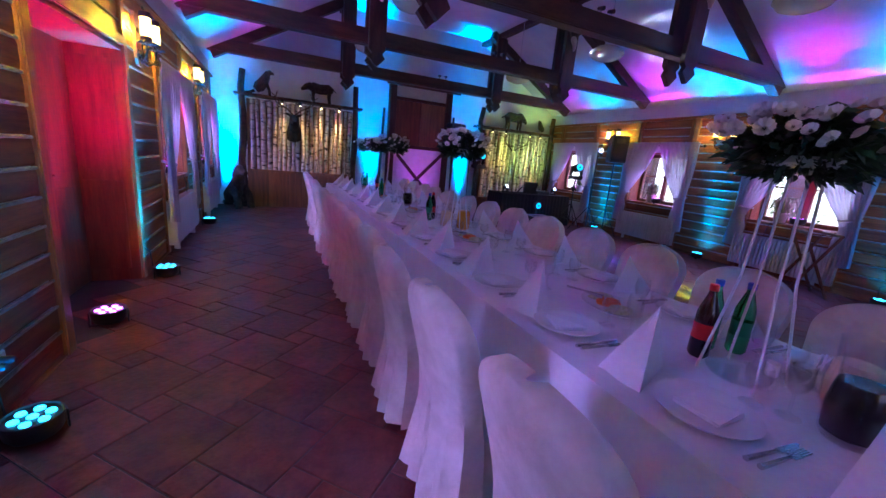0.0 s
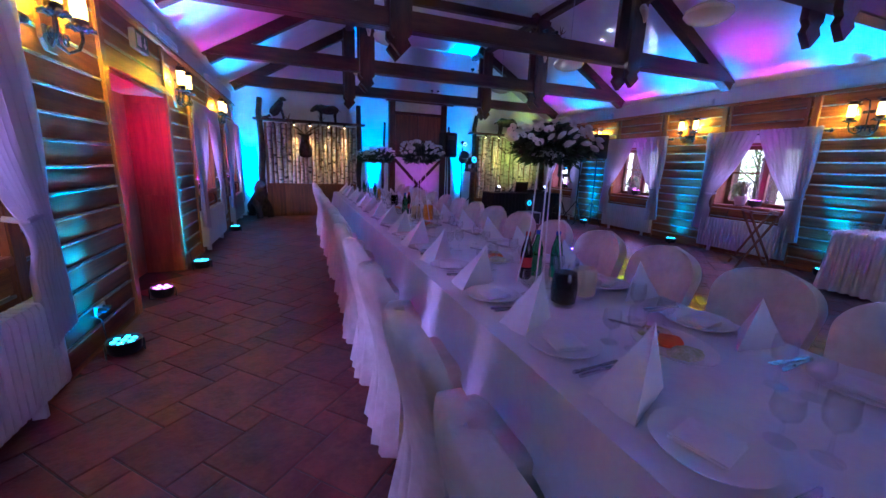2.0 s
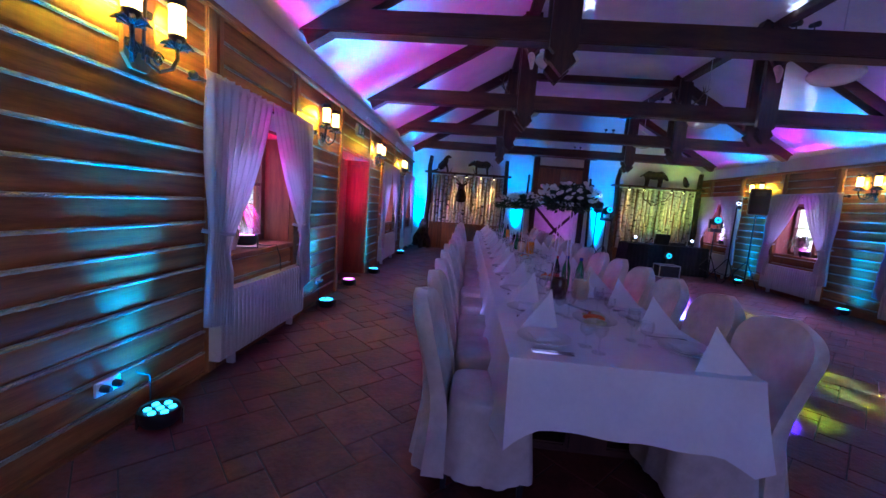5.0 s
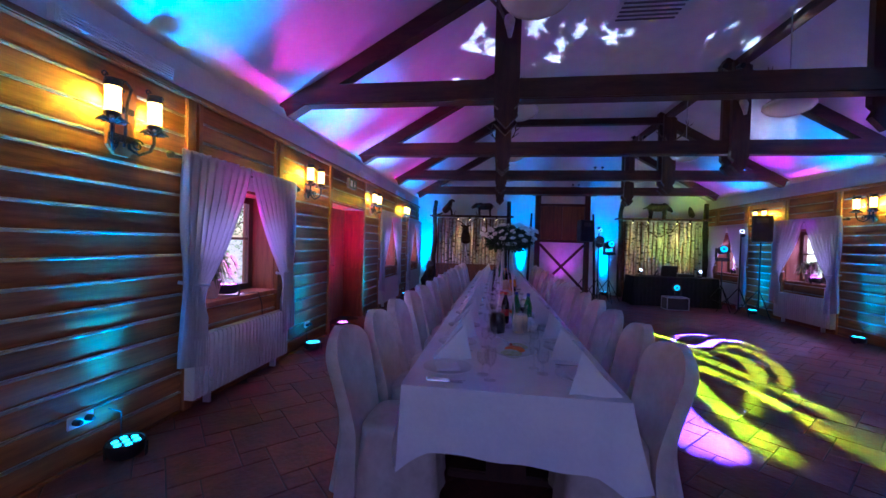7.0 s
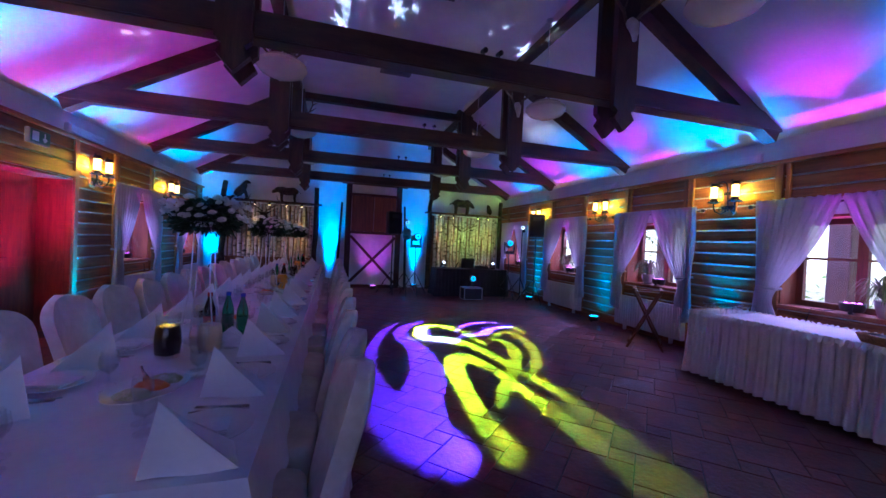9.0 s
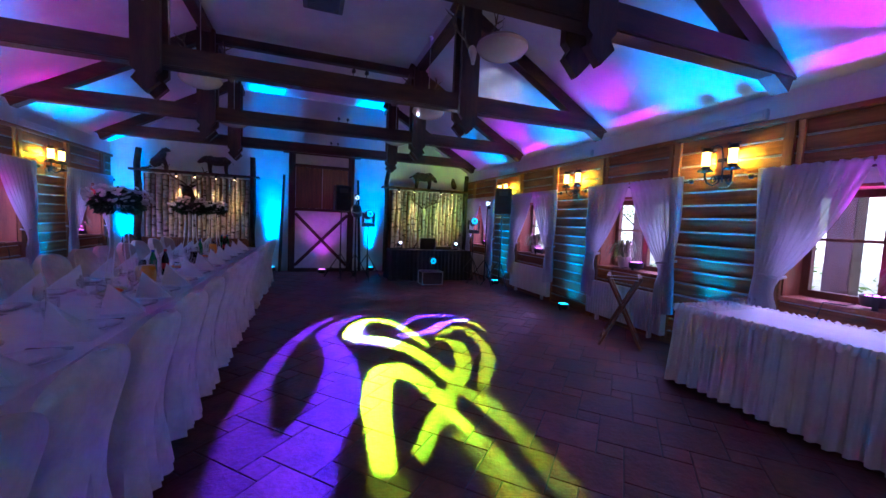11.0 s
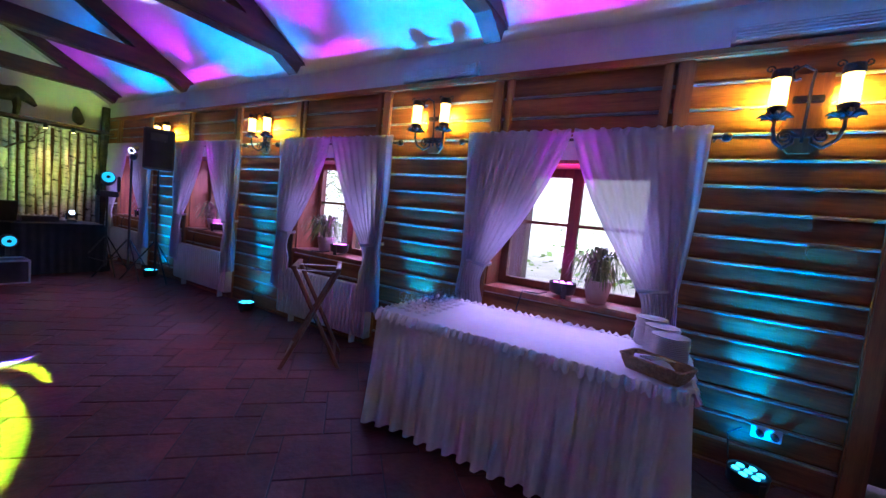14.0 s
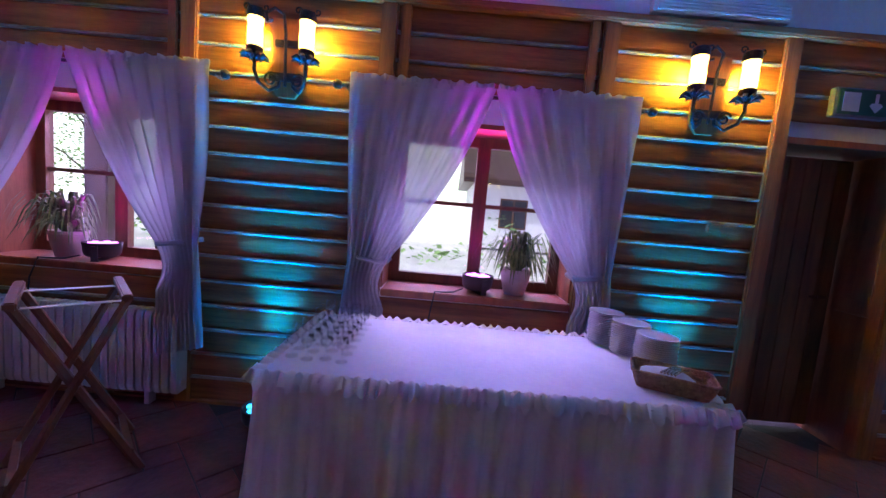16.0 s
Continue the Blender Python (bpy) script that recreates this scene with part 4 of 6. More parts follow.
# barn door portal
t = thing("barn_door", "wooden barn portal with a white cross-braced lower leaf and shingled canopy", "door", at=(4.6, YB - 0.16, 0))
part("lower_leaf", box(-0.66, 0.66, -0.03, 0.03, 0.1, 1.6, 0.005), WHITE, t, "white painted boards")
for s in (-1, 1):
    part("brace", box(-0.95, 0.95, -0.055, -0.03, -0.04, 0.04), DARK, t, at=pose(0, 0, 0.85, 0, s * 46, 0))
    part("jamb", box(s * 0.74 - 0.08, s * 0.74 + 0.08, -0.08, 0.1, 0.0, 3.12, 0.012), DARKV, t)
    part("upper_leaf", box(min(0, s * 0.655) + 0.004, max(0, s * 0.655) - 0.004, -0.045, 0.02, 1.68, 2.72, 0.006), BROWN, t)
    part("pole", tube(bmesh.new(), [(s * 1.02, 0, 0.0), (s * 0.98, 0, 1.2), (s * 0.93, 0.02, 2.5)], [0.04, 0.035, 0.03], 8), ROUGH, t)
part("threshold", box(-0.66, 0.66, -0.06, 0.06, 0.0, 0.1, 0.006), DARK, t)
part("rail", box(-0.66, 0.66, -0.06, 0.06, 1.602, 1.678, 0.006), DARK, t)
part("rail", box(-0.66, 0.66, -0.06, 0.06, 2.722, 2.8, 0.006), DARK, t)
part("lintel_panel", box(-0.66, 0.66, -0.02, 0.02, 2.802, 3.1), WHITE, t)
for k in range(16):
    x = -0.98 + k * 0.123
    for j in range(3):
        part("shingle", box(x + 0.004, x + 0.119, -0.09, 0.09, -0.01, 0.012), DARK, t, at=pose(0, -0.3 + 0.14 * j, 3.12 + 0.075 * j, 26, 0, 0))
part("canopy_beam", box(-0.95, 0.95, -0.28, -0.2, 3.02, 3.1, 0.008), DARK, t)


# ---------------------------------------------------------------- banquet table
TX0, TX1, TY0, TY1, TZ = 2.15, 3.25, 0.44, 9.05, 0.76
t = thing("banquet_table", "long row of dark wooden banquet tables under a white cloth", "table", at=(2.7, 0, 0))
part("tabletop", box(-0.5, 0.5, TY0 + 0.04, TY1 - 0.04, TZ - 0.05, TZ - 0.012), DARK, t)
for y in (1.0, 2.9, 4.8, 6.7, 8.6):
    part("pedestal", box(-0.12, 0.12, y - 0.12, y + 0.12, 0.05, TZ - 0.05, 0.02), DARKV, t)
    part("foot", box(-0.36, 0.36, y - 0.06, y + 0.06, 0.0, 0.06, 0.01), DARK, t)


def cloth(x0, x1, y0, y1, z, drop, step=0.05, wave=0.012, pleat=0.0, flare=0.04, rows=8, corner=0.07, freq=9.0):
    """A cloth with hanging sides: wavy by wave, or evenly pleated by pleat."""
    per, r = [], 0.03
    nx, ny = max(2, int((x1 - x0) / step)), max(2, int((y1 - y0) / step))
    per += [(x0 + (x1 - x0) * i / nx, y0, 0, -1) for i in range(nx)]
    per += [(x1, y0 + (y1 - y0) * i / ny, 1, 0) for i in range(ny)]
    per += [(x1 - (x1 - x0) * i / nx, y1, 0, 1) for i in range(nx)]
    per += [(x0, y1 - (y1 - y0) * i / ny, -1, 0) for i in range(ny)]
    loops = []
    for j in range(rows + 1):
        v = j / rows
        loop = []
        for i, (x, y, nx_, ny_) in enumerate(per):
            s = x * 1.0 + y * 1.0 if pleat else x + y
            w = wave * v * (math.sin(s * freq) + 0.6 * math.sin(s * freq * 2.3 + 1.0))
            if pleat:
                w += pleat * (0.3 + 0.7 * v) * math.tanh(2.4 * math.sin(2 * math.pi * s / 0.1 + 0.5 * math.sin(s * 5))) + pleat * 0.4 * v * math.sin(s * 17)
            near = min(math.hypot(x - cx, y - cy) for cx in (x0, x1) for cy in (y0, y1))
            k = max(0.0, 1 - near / 0.17) ** 1.3
            o = 0.004 + flare * v ** 1.5 + w + 0.05 * k * v
            zz = z - drop * v - corner * k * v + (0.02 * math.sin(s * 5.0) * v if not pleat else 0)
            zz = max(zz, 0.012)
            loop.append((x + nx_ * o, y + ny_ * o, zz if j else z))
        loops.append(loop)
    bm = rings(bmesh.new(), loops, True, False, False)
    bm.verts.ensure_lookup_table()
    bm.faces.new([bm.verts[i] for i in range(len(per))])
    return bm


part_cloth = tagged(new("tablecloth", mesh("tablecloth", cloth(TX0, TX1, TY0, TY1, TZ, 0.32, corner=0.09), LINEN, 60)), "long white linen tablecloth draped over the banquet tables", "tablecloth")


def chair():
    t = thing("banquet_chair", "banquet chair in a cream fabric cover with a round-topped back", "chair", "chairs at the banquet table")
    # seat faces +x, the back stands at x = 0
    bm = bmesh.new()
    loops = []
    for j in range(9):
        v = j / 8
        z = 0.47 - 0.38 * v
        hw, x0, x1 = 0.205 + 0.035 * v, 0.02 - 0.03 * v, 0.43 + 0.03 * v
        loop = []
        for i in range(56):
            a = 2 * math.pi * i / 56
            ca, sa = math.cos(a), math.sin(a)
            k = (abs(ca) ** 5 + abs(sa) ** 5) ** -0.2
            fold = 1 + 0.045 * v * math.sin(9 * a + 0.7) + 0.02 * v * math.sin(23 * a)
            loop.append(((x0 + x1) / 2 + (x1 - x0) / 2 * ca * k * fold, hw * sa * k * fold, z + (0.012 * math.sin(5 * a) if j == 8 else 0)))
        loops.append(loop)
    dome = [[((p[0] - 0.225) * s + 0.225, p[1] * s, 0.47 + h) for p in loops[0]] for s, h in ((0.3, 0.022), (0.75, 0.018), (0.94, 0.008))]
    rings(bm, dome + loops, True, True, False)
    part("seat_cover", bm, CREAM, t, smooth=70)
    bm = bmesh.new()
    loops = []
    nv, nu = 26, 14
    for j in range(nv + 1):
        v = 1 - (1 - j / nv) ** 2.2
        z = 0.1 + 0.87 * v
        top = max(0.0, (z - 0.78) / 0.19)
        hw = (0.192 + 0.045 * min(1, max(0, (z - 0.45) / 0.38))) * (1 - min(top, 0.999) ** 2.5) ** 0.42 + 0.11 * max(0.0, 0.5 - z)
        lean = -0.02 - 0.22 * max(0, v - 0.35) ** 1.2
        th = 0.035 * (1 - 0.75 * top ** 4) + (0.02 * (0.5 - z) if z < 0.5 else 0)
        front = [(lean + th - 0.04 * (1 - (2 * i / nu - 1) ** 2) * (1 if z > 0.5 else 0.3), hw * (2 * i / nu - 1), z) for i in range(nu + 1)]
        back = [(lean - th - 0.05 * (1 - (2 * i / nu - 1) ** 2) + max(0.0, 0.6 - z) * (0.06 * math.sin(i * 2.0) + 0.03 * math.sin(i * 0.9 + 1) - 0.08), hw * (2 * i / nu - 1), z) for i in range(nu, -1, -1)]
        loops.append(front + back)
    rings(bm, loops)
    part("back_cover", bm, CREAM, t, smooth=70)
    part("pleat", rings(bmesh.new(), [[(-0.105, -0.035 * k, z), (-0.118 - 0.02 * k, 0, z), (-0.105, 0.035 * k, z), (-0.09, 0, z)] for z, k in ((0.52, 0.3), (0.4, 0.7), (0.2, 1.2), (0.09, 1.6))]), CREAM, t)
    for x in (0.02, 0.4):
        for y in (-0.17, 0.17):
            part("leg", box(x - 0.014, x + 0.014, y - 0.014, y + 0.014, 0.0, 0.12), BLACK, t)
    return t


def plate():
    t = thing("dinner_plate", "white china dinner plate with a folded paper napkin on it", "plate", "place settings")
    part("dish", lathe(bmesh.new(), [(0.075, 0.0), (0.08, 0.006), (0.105, 0.014), (0.135, 0.02), (0.137, 0.023), (0.105, 0.019), (0.08, 0.011), (0.02, 0.01)], 32), CHINA, t)
    return t


def paper():
    t = thing("paper_napkin", "white folded paper napkin lying on a plate", "napkin", "place settings")
    part("fold", soft(bx(bmesh.new(), -0.065, 0.065, -0.065, 0.065, 0.0, 0.008), 0.003), LINEN, t)
    part("flap", rings(bmesh.new(), [[(-0.065, -0.065, z), (0.065, -0.06, z + 0.004), (-0.06, 0.065, z + 0.004)] for z in (0.0085, 0.011)]), LINEN, t)
    return t


def tent():
    t = thing("napkin_tent", "white linen napkin folded into a standing pointed tent", "napkin", "napkin tents")
    bm = bmesh.new()
    a, b, c, d = Vector((-0.14, -0.07, 0.001)), Vector((0.115, -0.02, 0.001)), Vector((-0.11, 0.09, 0.001)), Vector((0.075, 0.015, 0.215))
    def sheet(p, q, r, n=6):
        rows = []
        for i in range(n + 1):
            rows.append([bm.verts.new(p.lerp(q, i / n).lerp(r, j / n) + Vector((0, 0, 0.004 * math.sin(i * 1.3 + j)))) for j in range(n + 1)])
        for u, w in zip(rows, rows[1:]):
            for j in range(n):
                bm.faces.new((u[j], u[j + 1], w[j + 1], w[j]))
    for name, sides in (("front_fold", ((a, b, d), (c, a, d))), ("back_fold", ((b, c, d),))):
        bm = bmesh.new()
        for side in sides:
            sheet(*side)
        bmesh.ops.remove_doubles(bm, verts=bm.verts[:], dist=0.0006)
        part(name, bm, LINEN, t, smooth=40)
    return t


def cutlery(fork):
    name = "fork" if fork else "knife"
    t = thing(name, f"steel table {name} beside a plate", name, "cutlery")
    bm = bmesh.new()
    tube(bm, [(0, -0.1, 0.005), (0, -0.02, 0.005), (0, 0.02, 0.006)], [0.008, 0.006, 0.004], 6)
    part("handle", bm, STEEL, t)
    bm = bmesh.new()
    if fork:
        bx(bm, -0.011, 0.011, 0.018, 0.05, 0.004, 0.007)
        for k in range(4):
            bx(bm, -0.011 + 0.006 * k, -0.008 + 0.006 * k, 0.05, 0.09, 0.004, 0.007)
    else:
        rings(bm, [[(-0.009, y, 0.003), (0.009 * k, y, 0.003), (0.009 * k, y, 0.0055), (-0.009, y, 0.0055)] for y, k in ((0.018, 1), (0.08, 1), (0.105, -0.2))])
    part("prongs" if fork else "blade", bm, STEEL, t)
    return t


def wine_glass(h=0.17, r=0.034):
    t = thing("wine_glass", "clear stemmed wine glass", "glass", "glasses")
    part("bowl", lathe(bmesh.new(), [(0.004, 0.42 * h), (r * 0.8, 0.55 * h), (r, 0.72 * h), (r * 0.86, h), (r * 0.83, h), (r * 0.95, 0.72 * h), (r * 0.74, 0.57 * h), (0.003, 0.45 * h)], 18), GLASS, t)
    part("stem", lathe(bmesh.new(), [(r * 0.95, 0.0), (r * 0.93, 0.004), (0.006, 0.012), (0.0038, 0.06), (0.004, 0.418 * h)], 14), GLASS, t)
    return t


def oval_dish():
    t = thing("serving_dish", "oval china dish with carrot and cabbage salads", "dish", "serving dishes")
    part("plate", lathe(bmesh.new(), [(0.08, 0.0), (0.09, 0.008), (0.13, 0.022), (0.132, 0.026), (0.09, 0.014), (0.02, 0.012)], 32, sx=1.35), CHINA, t)
    for x, m, n in ((0.02, CARROT, "carrot_salad"), (-0.08, SALAD, "cabbage_salad"), (0.1, SALAD, "cabbage_salad")):
        part(n, ball(bmesh.new(), (x, 0.0, 0.018), 0.055, 14, (0.9, 1.2, 0.45), 0.18, 8), m, t)
    part("spoon", tube(bmesh.new(), [(0.03, 0.03, 0.045), (0.1, 0.1, 0.05), (0.17, 0.16, 0.045)], [0.014, 0.005, 0.006], 6), STEEL, t)
    return t


def jug(liquid, fill, label):
    t = thing("glass_jug", label, "jug", "drinks")
    part("vessel", lathe(bmesh.new(), [(0.05, 0.0), (0.062, 0.02), (0.066, 0.09), (0.054, 0.17), (0.058, 0.235), (0.0555, 0.235), (0.0515, 0.17), (0.063, 0.09), (0.058, 0.022), (0.02, 0.008)], 24), GLASS, t)
    part("drink", lathe(bmesh.new(), [(0.03, 0.009), (0.057, 0.023), (0.0625, 0.09), (0.057, min(fill, 0.15)), (0.0515, fill), (0.01, fill)], 24), liquid, t)
    part("handle", tube(bmesh.new(), [(0.054, 0, 0.2), (0.1, 0, 0.195), (0.108, 0, 0.12), (0.066, 0, 0.07)], 0.008, 8), GLASS, t)
    return t


def bottle(body, label_mat, cap, label):
    t = thing("soda_bottle", label, "bottle", "drinks")
    part("body", lathe(bmesh.new(), [(0.028, 0.0), (0.036, 0.012), (0.036, 0.07), (0.033, 0.1), (0.036, 0.14), (0.034, 0.18), (0.018, 0.235), (0.0135, 0.25), (0.0135, 0.272)], 20), body, t)
    part("label", lathe(bmesh.new(), [(0.0365, 0.075), (0.0345, 0.1), (0.0368, 0.135)], 20, cap0=False, cap1=False), label_mat, t)
    part("cap", lathe(bmesh.new(), [(0.0155, 0.262), (0.0155, 0.284), (0.013, 0.286)], 14), cap, t)
    return t


def flower_stand(seed):
    random.seed(seed)
    t = thing("flower_stand", "tall white stand with a wide bouquet of white roses", "flowers", "table flowers")
    for k in range(4):
        a = math.pi / 4 + math.pi / 2 * k
        part("leg", tube(bmesh.new(), [(0.13 * math.cos(a), 0.13 * math.sin(a), 0.0), (0.075 * math.cos(a), 0.075 * math.sin(a), 0.35), (0.06 * math.cos(a), 0.06 * math.sin(a), 0.72)], 0.0045, 6), WHITE, t)
    part("tray", lathe(bmesh.new(), [(0.1, 0.71), (0.11, 0.72), (0.1, 0.74)], 16), WHITE, t)
    part("foot_dish", lathe(bmesh.new(), [(0.08, 0.0), (0.095, 0.004), (0.105, 0.016), (0.103, 0.017), (0.09, 0.008), (0.03, 0.006)], 28), GLASS, t)
    bm = bmesh.new()
    for k in range(1900):
        a, u = random.uniform(0, 2 * math.pi), random.uniform(0, 1) ** 0.5
        h = random.uniform(-1, 1)
        r = 0.17 * u * (1 - 0.45 * h * h) * random.uniform(0.8, 1.2)
        p = Vector((r * math.cos(a), r * math.sin(a), 0.815 + 0.08 * h - 0.07 * u))
        d = Vector((math.cos(a), math.sin(a), random.uniform(-0.6, 0.8))).normalized()
        s = d.cross(Vector((random.uniform(-1, 1), random.uniform(-1, 1), random.uniform(-1, 1)))).normalized()
        l, w = random.uniform(0.03, 0.06), random.uniform(0.007, 0.014)
        vs = [bm.verts.new(q) for q in (p, p + d * l * 0.5 + s * w, p + d * l + Vector((0, 0, -0.01)), p + d * l * 0.5 - s * w)]
        bm.faces.new(vs)
    tagged(part("foliage", bm, LEAF, t), kind="stuff")
    rose = flower_stand_rose
    for k in range(72):
        a, h = random.uniform(0, 2 * math.pi), random.uniform(-0.6, 1)
        r = 0.25 * (1 - 0.5 * h * h) * random.uniform(0.75, 1.05)
        part("rose", rose, None, t, at=pose(r * math.cos(a), r * math.sin(a), 0.8 + 0.095 * h, 40 * random.random(), 50 * math.cos(a), math.degrees(a)) @ Matrix.Scale(random.uniform(0.4, 0.66), 4))
    return t


def rose_mesh():
    bm = bmesh.new()
    for ring, (n, r, z, tilt) in enumerate(((3, 0.008, 0.02, 0.1), (5, 0.018, 0.016, 0.35), (6, 0.03, 0.008, 0.55), (7, 0.036, 0.0, 0.85))):
        for k in range(n):
            a = 2 * math.pi * (k + 0.5 * ring) / n
            d, s = Vector((math.cos(a), math.sin(a), 0)), Vector((-math.sin(a), math.cos(a), 0))
            up = Vector((0, 0, 1)) * math.cos(tilt) + d * math.sin(tilt)
            base = d * r * 0.35 + Vector((0, 0, z * 0.4))
            w, l = r * 0.8 + 0.006, 0.026
            rows = [[base + up * l * v + s * w * u * (0.5 + 0.6 * v) * (1 - 0.25 * v * v) + d * 0.006 * (1 - u * u) * v for u in (-1, -0.35, 0.35, 1)] for v in (0, 0.5, 0.85, 1.05)]
            vs = [[bm.verts.new(p) for p in row] for row in rows]
            for r0_, r1_ in zip(vs, vs[1:]):
                for i in range(3):
                    bm.faces.new((r0_[i], r0_[i + 1], r1_[i + 1], r1_[i]))
    return mesh("rose", bm, PETAL, 80)


flower_stand_rose = rose_mesh()
random.seed(4)
makers = {"chair": chair, "plate": plate, "paper": paper, "tent": tent, "knife": lambda: cutlery(False), "fork": lambda: cutlery(True), "glass": wine_glass, "short": lambda: wine_glass(0.13, 0.036), "dish": oval_dish}
made = {}


def put(kind, m):
    if kind not in made:
        made[kind] = makers[kind]()
        made[kind].matrix_basis = m
        return made[kind]
    return copy_thing(made[kind], m)


for i in range(15):
    y = 0.72 + 0.56 * i
    for s in (0, 1):
        x = TX0 + 0.2 if s == 0 else TX1 - 0.17
        j = lambda a: random.uniform(-a, a)
        d = 1 if s == 0 else -1
        put("chair", pose((1.89 if s == 0 else 3.43) + j(0.02), y + 0.02 + j(0.03), 0, 0, 0, (0 if s == 0 else 180) + j(4)))
        yp = y + j(0.02)
        put("plate", pose(x, yp, TZ + 0.001, 0, 0, j(40)))
        put("paper", pose(x + j(0.01), yp + j(0.01), TZ + 0.014, 0, 0, j(25)))
        put("tent", pose(x - 0.0 * d + j(0.01), yp + d * 0.22, TZ + 0.001, 0, 0, (20 if s == 0 else 200) + j(10)))
        put("knife", pose(x + 0.01 * d, yp - d * 0.165, TZ + 0.001, 0, 0, 90 * d + 180 + j(6)))
        put("fork", pose(x + 0.015 * d, yp - d * 0.19, TZ + 0.001, 0, 0, 90 * d + 180 + j(6)))
        put("glass", pose(x + d * 0.24, yp - d * 0.1 + j(0.02), TZ + 0.001))
        put("short", pose(x + d * 0.2, yp - d * 0.02 + j(0.02), TZ + 0.001))
for y in (1.13, 2.54, 4.05, 5.6, 6.9, 8.2):
    put("dish", pose(2.74, y, TZ + 0.001, 0, 0, 80 + random.uniform(-15, 15)))
makers["dark"] = lambda: jug(COLA, 0.17, "glass jug half full of dark fruit drink")
makers["orange"] = lambda: jug(JUICE, 0.19, "glass jug filled with orange juice")
makers["pale"] = lambda: jug(PALEJUICE, 0.16, "glass jug of pale juice")
makers["green"] = lambda: bottle(GREENGLASS, GREENP, BLUEP, "green soda bottle with a blue cap")
makers["cola"] = lambda: bottle(COLA, RED, RED, "dark cola bottle with a red label")
for kind, x, y in (("dark", 2.63, 1.63), ("pale", 2.81, 1.7), ("cola", 2.7, 2.08), ("green", 2.8, 2.12), ("green", 2.9, 2.06), ("orange", 2.86, 4.45), ("pale", 2.76, 4.62), ("green", 2.72, 5.0),
                   ("cola", 2.8, 5.1), ("dark", 2.84, 6.1), ("green", 2.7, 6.95), ("orange", 2.8, 7.3), ("cola", 2.86, 7.9), ("green", 2.72, 8.4), ("green", 2.8, 8.45)):
    put(kind, pose(x, y, TZ + 0.001, 0, 0, random.uniform(0, 360)))
for k, y in enumerate((1.93, 4.3, 6.45, 7.85)):
    flower_stand(k).matrix_basis = pose(2.7, y, TZ + 0.001, 0, 0, 40 * k)
t = thing("napkin_bowl", "glass bowl holding folded white paper napkins", "bowl", at=(2.9, 1.79, TZ + 0.001))
part("bowl", lathe(bmesh.new(), [(0.04, 0.0), (0.05, 0.004), (0.075, 0.03), (0.085, 0.06), (0.082, 0.06), (0.072, 0.031), (0.045, 0.008), (0.01, 0.006)], 24), GLASS, t)
for k in range(6):
    part("napkin", rings(bmesh.new(), [[(-0.05, z - 0.002, 0.0), (0.05, z - 0.002, 0.0), (0.055, z, 0.07), (0.0, z + 0.004, 0.115), (-0.055, z, 0.07)] for z in (-0.003, 0.003)]), LINEN, t, at=pose(0, -0.03 + 0.012 * k, 0.012, 14 * (k - 2.5), 0, random.uniform(-12, 12)))
t = thing("toothpick_cup", "small pale cup on the tablecloth", "cup", at=(2.83, 1.9, TZ + 0.001))
part("cup", lathe(bmesh.new(), [(0.016, 0.0), (0.02, 0.005), (0.022, 0.05), (0.02, 0.05), (0.017, 0.008)], 16), CHINA, t)
random.seed(9)

# ---------------------------------------------------------------- buffet table by the east windows
t = thing("buffet_table", "folding buffet table under a skirted cloth", "table", at=(8.1, 2.0, 0))
part("tabletop", box(-0.4, 0.36, -0.86, 0.86, TZ - 0.05, TZ - 0.012), BROWN, t)
for x in (-0.33, 0.3):
    for y in (-0.78, 0.78):
        part("leg", box(x - 0.02, x + 0.02, y - 0.02, y + 0.02, 0, TZ - 0.05), BROWN, t)
skirt_cloth = thing("buffet_cloth", "cream box-pleated skirt with a white damask top over the buffet table", "tablecloth")
part("skirt", mesh("skirt", cloth(7.68, 8.48, 1.12, 2.88, TZ, 0.72, 0.008, 0.0, 0.03, 0.03, 6, 0.0), SKIRT, 70), SKIRT, skirt_cloth)
part("top_cloth", box(7.7, 8.46, 1.14, 2.86, TZ + 0.002, TZ + 0.006), LINEN, skirt_cloth, "white damask")
bm = bmesh.new()
for (xa, ya), (xb, yb) in (((7.675, 1.12), (7.675, 2.88)), ((7.675, 2.88), (8.48, 2.885)), ((8.48, 2.88), (8.48, 1.12)), ((7.675, 1.115), (8.48, 1.115))):
    n = int(max(abs(xb - xa), abs(yb - ya)) / 0.007)
    rows = []
    for k in range(n + 1):
        x, y = xa + (xb - xa) * k / n, ya + (yb - ya) * k / n
        w, v = 0.013 * math.sin(k * 1.1 + math.sin(k * 0.37)), 0.015 * math.sin(k * 0.83 + 1 + 1.2 * math.sin(k * 0.23))
        nx, ny = (-1, 0) if xa == xb and xa < 8 else ((1, 0) if xa == xb else (0, 1 if ya > 2 else -1))
        rows.append([(x - nx * 0.03, y - ny * 0.03, TZ + 0.008 + 0.006 * math.sin(k * 0.9)), (x + nx * (0.006 + w * 0.3), y + ny * (0.006 + w * 0.3), TZ + 0.016 + v * 0.6), (x + nx * (0.03 + w), y + ny * (0.03 + w), TZ - 0.03 + v)])
    rings(bm, rows, False)
part("ruffle", bm, SKIRT, skirt_cloth, "gathered edging", 80)
st = None
